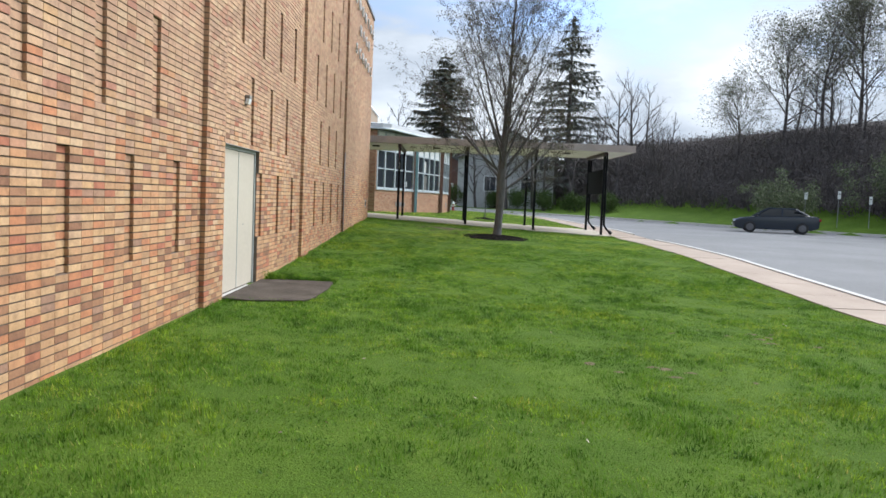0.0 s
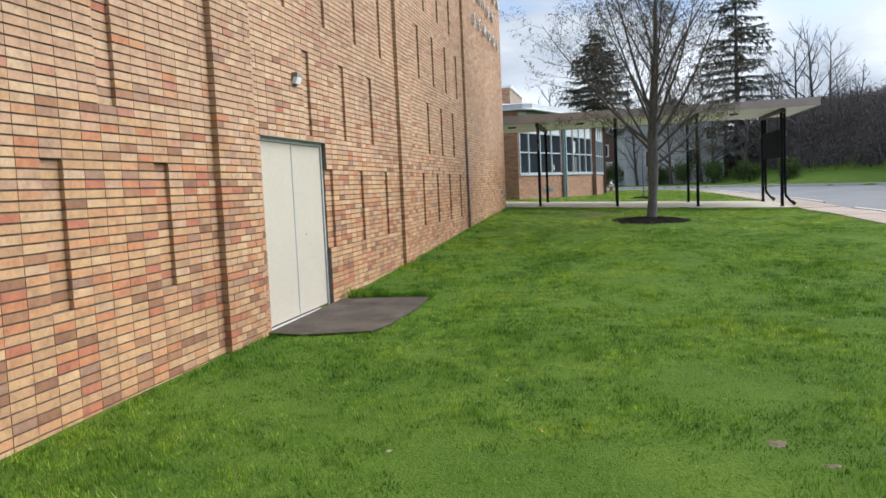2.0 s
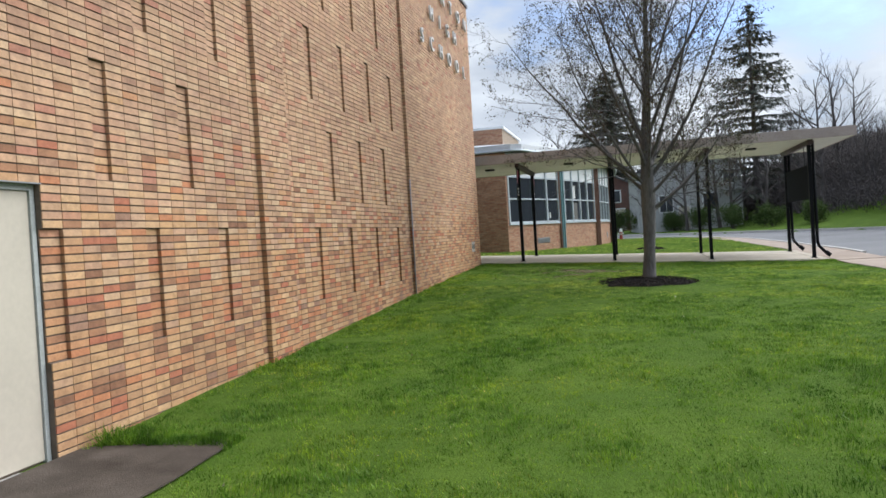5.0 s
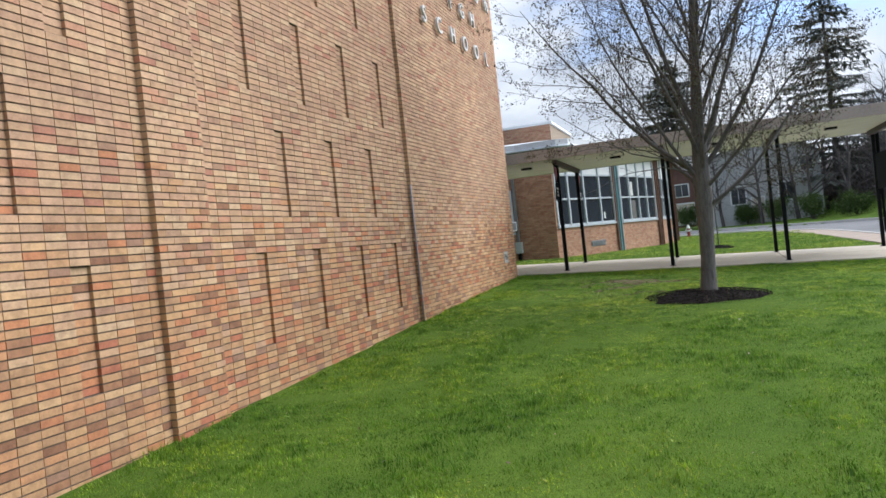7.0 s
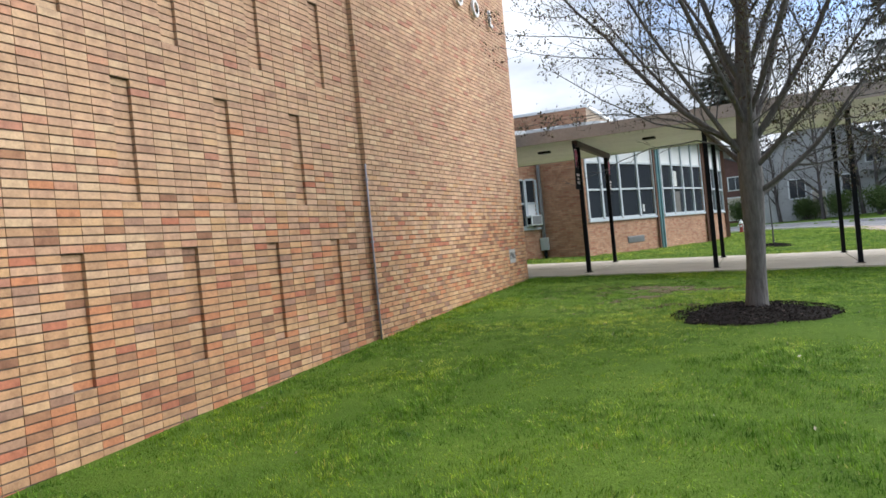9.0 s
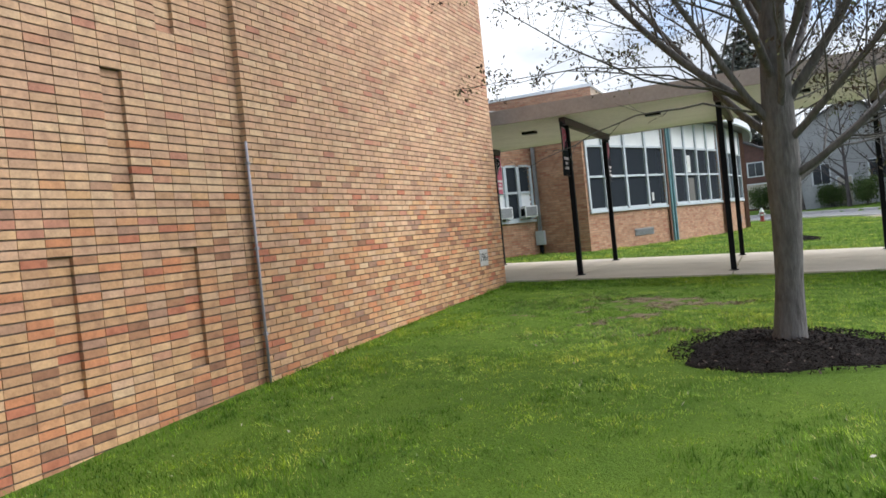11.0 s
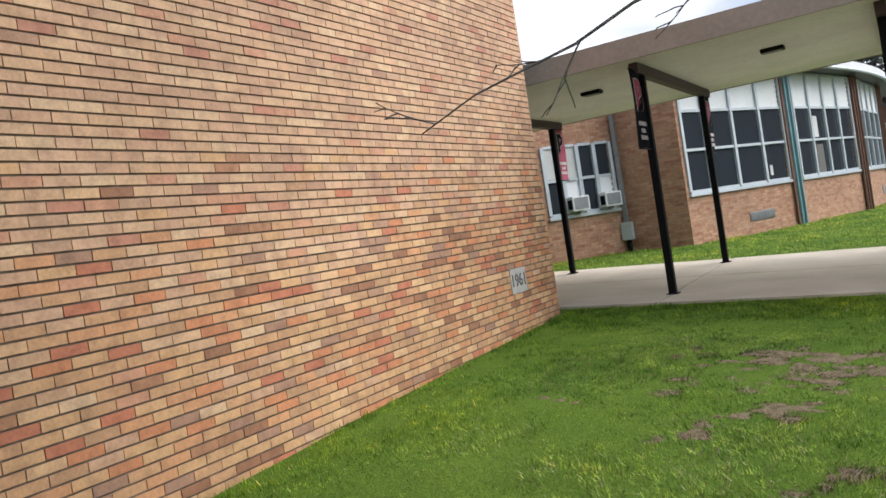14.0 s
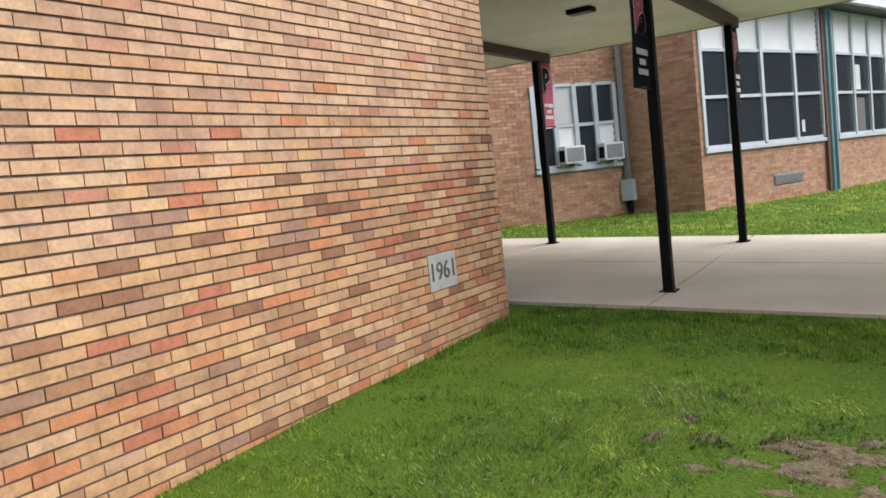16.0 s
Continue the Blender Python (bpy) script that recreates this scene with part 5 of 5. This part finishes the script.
def house(at, turn, w, d, h, ridge, wall_mat, label, openings, roof_mat):
    """A gabled house; its front faces -y before the turn. openings: (x, z, width, height, kind)."""
    e = thing("house", (*at, ground_z(*at) - 0.3), label, "house", "houses beyond the road", rz=turn)
    bm = bmesh.new()
    base = [(-w / 2, 0), (w / 2, 0), (w / 2, h), (0, ridge), (-w / 2, h)]
    a, b = [bm.verts.new((x, 0, z)) for x, z in base], [bm.verts.new((x, d, z)) for x, z in base]
    bm.faces.new(a)
    bm.faces.new(b[::-1])
    for k in range(5):
        bm.faces.new((a[k], b[k], b[(k + 1) % 5], a[(k + 1) % 5]))
    bmesh.ops.recalc_face_normals(bm, faces=bm.faces[:])
    part("wall", bm, wall_mat, e)
    for s in (-1, 1):
        L = math.hypot(w / 2 + 0.4, (ridge - h) * (w / 2 + 0.4) / (w / 2))
        m = Matrix.Translation((0, d / 2, ridge + 0.06)) @ Matrix.Rotation(s * math.atan2(ridge - h, w / 2), 4, "Y")
        part("roof", box(0 if s > 0 else -L, L if s > 0 else 0, -d / 2 - 0.4, d / 2 + 0.4, -0.05, 0.12, 0.0, None, m), roof_mat, e)
    for x, z, ow, oh, kind in openings:
        o = part("window" if kind == "w" else "door", box(x - ow / 2 - 0.1, x + ow / 2 + 0.1, -0.07, 0.02, z - 0.1, z + oh + 0.1, 0.01), M_WHITE, e, "white trimmed opening")
        if kind == "w":
            for q in (-1, 1):
                part("pane", box(x + (q - 1) * ow / 4 + 0.02, x + (q + 1) * ow / 4 - 0.02, -0.085, -0.0705, z, z + oh), M_GLASS, o)
        else:
            part("leaf", box(x - ow / 2, x + ow / 2, -0.085, -0.0705, z - 0.05, z + oh), M_DOOR, o)


M_SIDING = painted("pale_grey_siding", (0.46, 0.46, 0.45), 0.8, 0.0, 0.2, 0.8)
M_SHINGLE = painted("grey_shingles", (0.10, 0.10, 0.105), 0.9, 0.0, 0.3, 3.0)
M_OLDBRICK = painted("dark_red_brick", (0.16, 0.085, 0.07), 0.9, 0.0, 0.35, 2.0)
house((6.6, 84.0), 6, 9.5, 8, 6.0, 8.6, M_SIDING, "large pale grey house behind bare trees", [(-2.2, 2.2, 1.2, 1.5, "w"), (1.8, 2.2, 1.2, 1.5, "w"), (-0.6, 0.6, 1.0, 2.0, "d"), (3.6, 4.6, 1.0, 1.2, "w")], M_SHINGLE)
house((-4.4, 95.0), -8, 11.0, 9, 5.6, 8.2, M_OLDBRICK, "dark red brick house with white windows", [(3.9, 3.6, 1.3, 1.2, "w"), (4.0, 0.7, 1.9, 2.1, "d"), (0.8, 3.6, 1.3, 1.2, "w")], M_SHINGLE)
house((22.0, 104.0), -12, 12.0, 9, 5.5, 8.0, M_OLDBRICK, "dark brick house half hidden by trees", [(-3.0, 1.5, 1.3, 1.4, "w"), (2.0, 1.5, 1.3, 1.4, "w")], M_SHINGLE)

# ---- lawn detail ----
gr = np.random.default_rng(5)


def value_noise(x, y, scale, seed):
    """Smooth noise from 0 to 1 on a lattice of the given size in metres."""
    lat = np.random.default_rng(seed).random((97, 97))
    u, v = x / scale + 500.3, y / scale + 500.7
    i, j = np.floor(u).astype(int), np.floor(v).astype(int)
    a, b = u - i, v - j
    a, b = a * a * (3 - 2 * a), b * b * (3 - 2 * b)
    i0, j0, i1, j1 = i % 97, j % 97, (i + 1) % 97, (j + 1) % 97
    return (lat[i0, j0] * (1 - a) + lat[i1, j0] * a) * (1 - b) + (lat[i0, j1] * (1 - a) + lat[i1, j1] * a) * b


dr = random.Random(17)
DIRT = []
for dx, dy, ra, rb, n in ((-0.25, 26.3, 0.40, 0.22, 16), (-0.05, 25.72, 0.28, 0.17, 10), (0.42, 25.9, 0.32, 0.18, 7), (-0.28, 24.92, 0.20, 0.11, 6), (0.26, 23.9, 0.20, 0.13, 4), (-0.7, 24.43, 0.2, 0.11, 1),
                          (-1.72, 25.16, 0.12, 0.06, 1), (-1.03, 25.35, 0.1, 0.05, 1), (-0.75, 25.6, 0.25, 0.12, 2), (1.9, 6.5, 0.5, 0.3, 3), (3.4, 9.0, 0.5, 0.3, 3)):
    for _ in range(n * 3):
        DIRT.append((dx + dr.gauss(0, ra * 0.75), dy + dr.gauss(0, rb * 0.9), dr.uniform(0.035, 0.12), dr.uniform(0.03, 0.08)))
K_Y = ([0, 20, 28, 45, 70], [0.012, 0.016, 0.042, 0.03, 0.008])


def ground_many(x, y):
    return np.interp(y, BY, BZ) - np.interp(y, *K_Y) * (np.clip(x, -8.0, 5.5) + 3.15)


def blades(name, count, x0, x1, y0, y1, height, width, mat, keep, lean=0.5):
    """Grass as many single leaning triangles."""
    x, y = gr.uniform(x0, x1, count), gr.uniform(y0, y1, count)
    ok = keep(x, y)
    x, y = x[ok], y[ok]
    n = len(x)
    lush = 0.55 * value_noise(x, y, 0.55, 3) + 0.45 * value_noise(x, y, 0.16, 4)
    h = height * (0.15 + 1.5 * lush ** 1.4) * gr.uniform(0.6, 1.25, n)
    a, b = gr.uniform(0, math.tau, n), gr.uniform(0, math.tau, n)
    w = width * gr.uniform(0.6, 1.3, n)
    tilt = np.abs(gr.normal(0, lean, n)) * h
    flow = 5.0 * value_noise(x, y, 0.35, 9)
    z = ground_many(x, y) - 0.006
    co = np.empty((n, 3, 3), np.float32)
    co[:, 0] = np.c_[x - w * np.cos(a), y - w * np.sin(a), z]
    co[:, 1] = np.c_[x + w * np.cos(a), y + w * np.sin(a), z]
    co[:, 2] = np.c_[x + tilt * np.cos(0.6 * b + flow), y + tilt * np.sin(0.6 * b + flow), z + h]
    me = bpy.data.meshes.new(name)
    me.vertices.add(3 * n)
    me.vertices.foreach_set("co", co.ravel())
    me.loops.add(3 * n)
    me.loops.foreach_set("vertex_index", np.arange(3 * n, dtype=np.int32))
    me.polygons.add(n)
    me.polygons.foreach_set("loop_start", np.arange(0, 3 * n, 3, dtype=np.int32))
    me.materials.append(mat)
    me.update()
    return new(name, me)


def grass_material(name, dark, light, straw):
    m = Mat(name, 0.55)
    one = m.ramp(m.island(), [(0.0, dark), (0.55, light), (0.88, light), (1.0, straw)])
    patch = m.ramp(m.noise(0.55, 5, 0.6), [(0.38, (0.60, 0.72, 0.66)), (0.5, (0.95, 1.0, 0.92)), (0.62, (1.24, 1.10, 0.84))])
    # tuft and spot tones put the light and shade of clumps into the colour
    tuft = m.ramp(m.noise(4.5, 3, 0.55), [(0.38, (0.44, 0.54, 0.46)), (0.5, (0.92, 0.95, 0.92)), (0.62, (1.42, 1.28, 1.08))])
    spot = m.ramp(m.noise(14, 2, 0.5), [(0.36, (0.60, 0.66, 0.60)), (0.5, (1.0, 1.0, 1.0)), (0.64, (1.30, 1.22, 1.15))])
    col = m.mix(1.0, m.mix(1.0, m.mix(1.0, one, patch, "MULTIPLY"), tuft, "MULTIPLY"), spot, "MULTIPLY")
    m.b.inputs["Specular IOR Level"].default_value = 0.08
    m.colour(col)
    tr = m.n.new("ShaderNodeBsdfTranslucent")
    m.l.new(col, tr.inputs[0])
    sh = m.n.new("ShaderNodeMixShader")
    sh.inputs[0].default_value = 0.35
    m.l.new(m.b.outputs[0], sh.inputs[1])
    m.l.new(tr.outputs[0], sh.inputs[2])
    m.l.new(sh.outputs[0], m.n["Material Output"].inputs["Surface"])
    return m.m


M_GRASS = grass_material("grass_blades", (0.075, 0.15, 0.018), (0.185, 0.315, 0.040), (0.36, 0.36, 0.15))
M_THIN = grass_material("thin_dry_grass", (0.16, 0.25, 0.05), (0.335, 0.46, 0.11), (0.50, 0.45, 0.24))
M_STRAW = leaf_material("dead_grass", [(0.0, (0.05, 0.036, 0.024)), (0.5, (0.15, 0.115, 0.075)), (0.85, (0.30, 0.25, 0.17)), (1.0, (0.46, 0.41, 0.31))])
M_WEED = grass_material("weed_leaves", (0.08, 0.15, 0.04), (0.20, 0.30, 0.09), (0.36, 0.38, 0.22))


def lawn_ok(x, y, thin=0.33):
    ok = ~((x < -2.05) & (y > 9.92) & (y < 12.12))
    ok &= np.hypot(x - 1.29, y - 22.93) > 0.88 + 0.08 * np.sin(9 * x + 7 * y)
    for dx, dy, ra, rb in DIRT:
        inside = ((x - dx) / ra) ** 2 + ((y - dy) / rb) ** 2 < 0.55 + 0.9 * value_noise(x, y, 0.12, 21)
        ok &= ~inside | (gr.random(len(x)) < thin)
    thick = value_noise(x, y, 0.3, 31) * 0.6 + value_noise(x, y, 0.09, 32) * 0.5
    return ok & (gr.random(len(x)) < 0.25 + 1.2 * thick)


def dry_share(x, y):
    """How much of the grass is the thin dry kind: most of it near the maple."""
    return np.clip((y - 15.5) / 7.0, 0, 1) * np.clip((x + 3.0) / 1.2, 0.15, 1) * np.clip((28.8 - y) / 1.5, 0.2, 1) * (0.35 + 0.9 * value_noise(x, y, 0.8, 41))


lawn = blades("grass_lawn", 700000, -3.13, 6.12, 0.5, 29.08, 0.046, 0.0042, M_GRASS, lambda x, y: lawn_ok(x, y) & (gr.random(len(x)) > dry_share(x, y)))
tagged(lawn, "lush uneven spring grass beside the wall", "grass", kind="stuff")
dry = blades("grass_thin_patches", 330000, -3.0, 6.12, 15.5, 29.08, 0.034, 0.0042, M_THIN, lambda x, y: lawn_ok(x, y, 0.25) & (gr.random(len(x)) < dry_share(x, y)), 0.8)
tagged(dry, "thin yellow-green grass round the maple", "grass", kind="stuff")
tall = blades("grass_edge", 7000, -3.15, -3.0, 0.5, 28.6, 0.075, 0.005, M_GRASS, lambda x, y: ~((y > 9.85) & (y < 12.0)) & (gr.random(len(x)) < value_noise(x, y, 0.4, 12)), 0.5)
tagged(tall, "longer uncut grass along the wall's foot", "grass", kind="stuff")
pad_edge = blades("grass_pad_edge", 5000, -3.12, -2.0, 12.12, 12.42, 0.11, 0.005, M_GRASS, lambda x, y: gr.random(len(x)) < 0.3 + value_noise(x, y, 0.15, 15), 0.6)
tagged(pad_edge, "rank grass overhanging the asphalt pad's edge", "grass", kind="stuff")


def near_dirt(x, y):
    ok = np.zeros(len(x), bool)
    for dx, dy, ra, rb in DIRT:
        ok |= ((x - dx) / ra) ** 2 + ((y - dy) / rb) ** 2 < 1.3 * value_noise(x, y, 0.1, 23) + 0.5
    return ok


straw = blades("dead_grass", 150000, -2.2, 1.4, 23.3, 27.2, 0.03, 0.0035, M_STRAW, lambda x, y: near_dirt(x, y) | (gr.random(len(x)) < 0.05), 1.6)
tagged(straw, "flattened dead straw over bare earth", "dead grass", kind="stuff")
back_lawn = blades("grass_back_lawn", 130000, -7.5, 5.95, 33.8, 62, 0.06, 0.012, M_THIN, lambda x, y: y < 60.5 - np.maximum(0, x - 2.0) ** 1.2)
tagged(back_lawn, "mown grass between the canopy and the wing", "grass", kind="stuff")
weeds = blades("lawn_weeds", 60000, -3.0, 6.0, 1.0, 29.0, 0.035, 0.012, M_WEED, lambda x, y: lawn_ok(x, y, 0.5) & (value_noise(x, y, 0.42, 77) > 0.68), 1.3)
tagged(weeds, "clumps of broad-leaved weeds in the lawn", "weeds", kind="stuff")

# bare earth patches
mm = Mat("bare_earth", 0.95)
M_EARTH = mm.colour(mm.ramp(mm.noise(22, 6, 0.75), [(0.3, (0.085, 0.066, 0.042)), (0.7, (0.22, 0.18, 0.115))])).bump(mm.noise(40, 6), 1.0, 0.02).m
M_EARTH.node_tree.nodes["Principled BSDF"].inputs["Specular IOR Level"].default_value = 0.08
ev, ef = [], []
for dx, dy, ra, rb in DIRT:
    n, r, k = 12, random.Random(int(dx * 100 + dy)), len(ev)
    ev.append((dx, dy, ground_z(dx, dy) + 0.012))
    for i in range(n):
        a = i * math.tau / n
        q = 0.95 + 0.2 * math.sin(3 * a + dx * 5) + r.gauss(0, 0.15)
        x, y = dx + ra * q * math.cos(a), dy + rb * q * math.sin(a)
        ev.append((x, y, ground_z(x, y) - 0.004))
    ef += [(k, k + 1 + i, k + 1 + (i + 1) % n) for i in range(n)]
tagged(new("bare_earth", mesh_of("bare_earth", ev, ef, M_EARTH, True)), "scattered bare brown earth in thin grass", "bare earth", kind="stuff")

# scattered pale litter leaves
v, f = leaf_cards(None, [(Vector((x, y, ground_z(x, y) + 0.035)), Vector((0, 0, 1))) for x, y in zip(gr.uniform(-2.9, 5.5, 170), gr.uniform(2, 28.5, 170))], 1, 0.035, 0.01, random.Random(9), 0.0)
litter = tagged(new("leaf_litter", mesh_of("leaf_litter", v, f, leaf_material("dry_leaves", [(0, (0.25, 0.2, 0.13)), (1, (0.5, 0.47, 0.38))]))), "scattered dry pale leaves in the grass", "leaf litter", kind="stuff")

# single bricks of the last panel
one = {}
for u0, u1, z0, z1, fr_, bk in single:
    key = round(u1 - u0, 3)
    if key not in one:
        c = Cells()
        c.add(-key / 2, key / 2, -(BH - JH) / 2, (BH - JH) / 2, 0.0, 0.03)
        one[key] = mesh_of("brick", c.v, c.f, M_BRICK_ONE)
    b = new("brick", one[key])
    b.parent = wall
    b.matrix_basis = pose((u0 + u1) / 2, fr_, (z0 + z1) / 2)
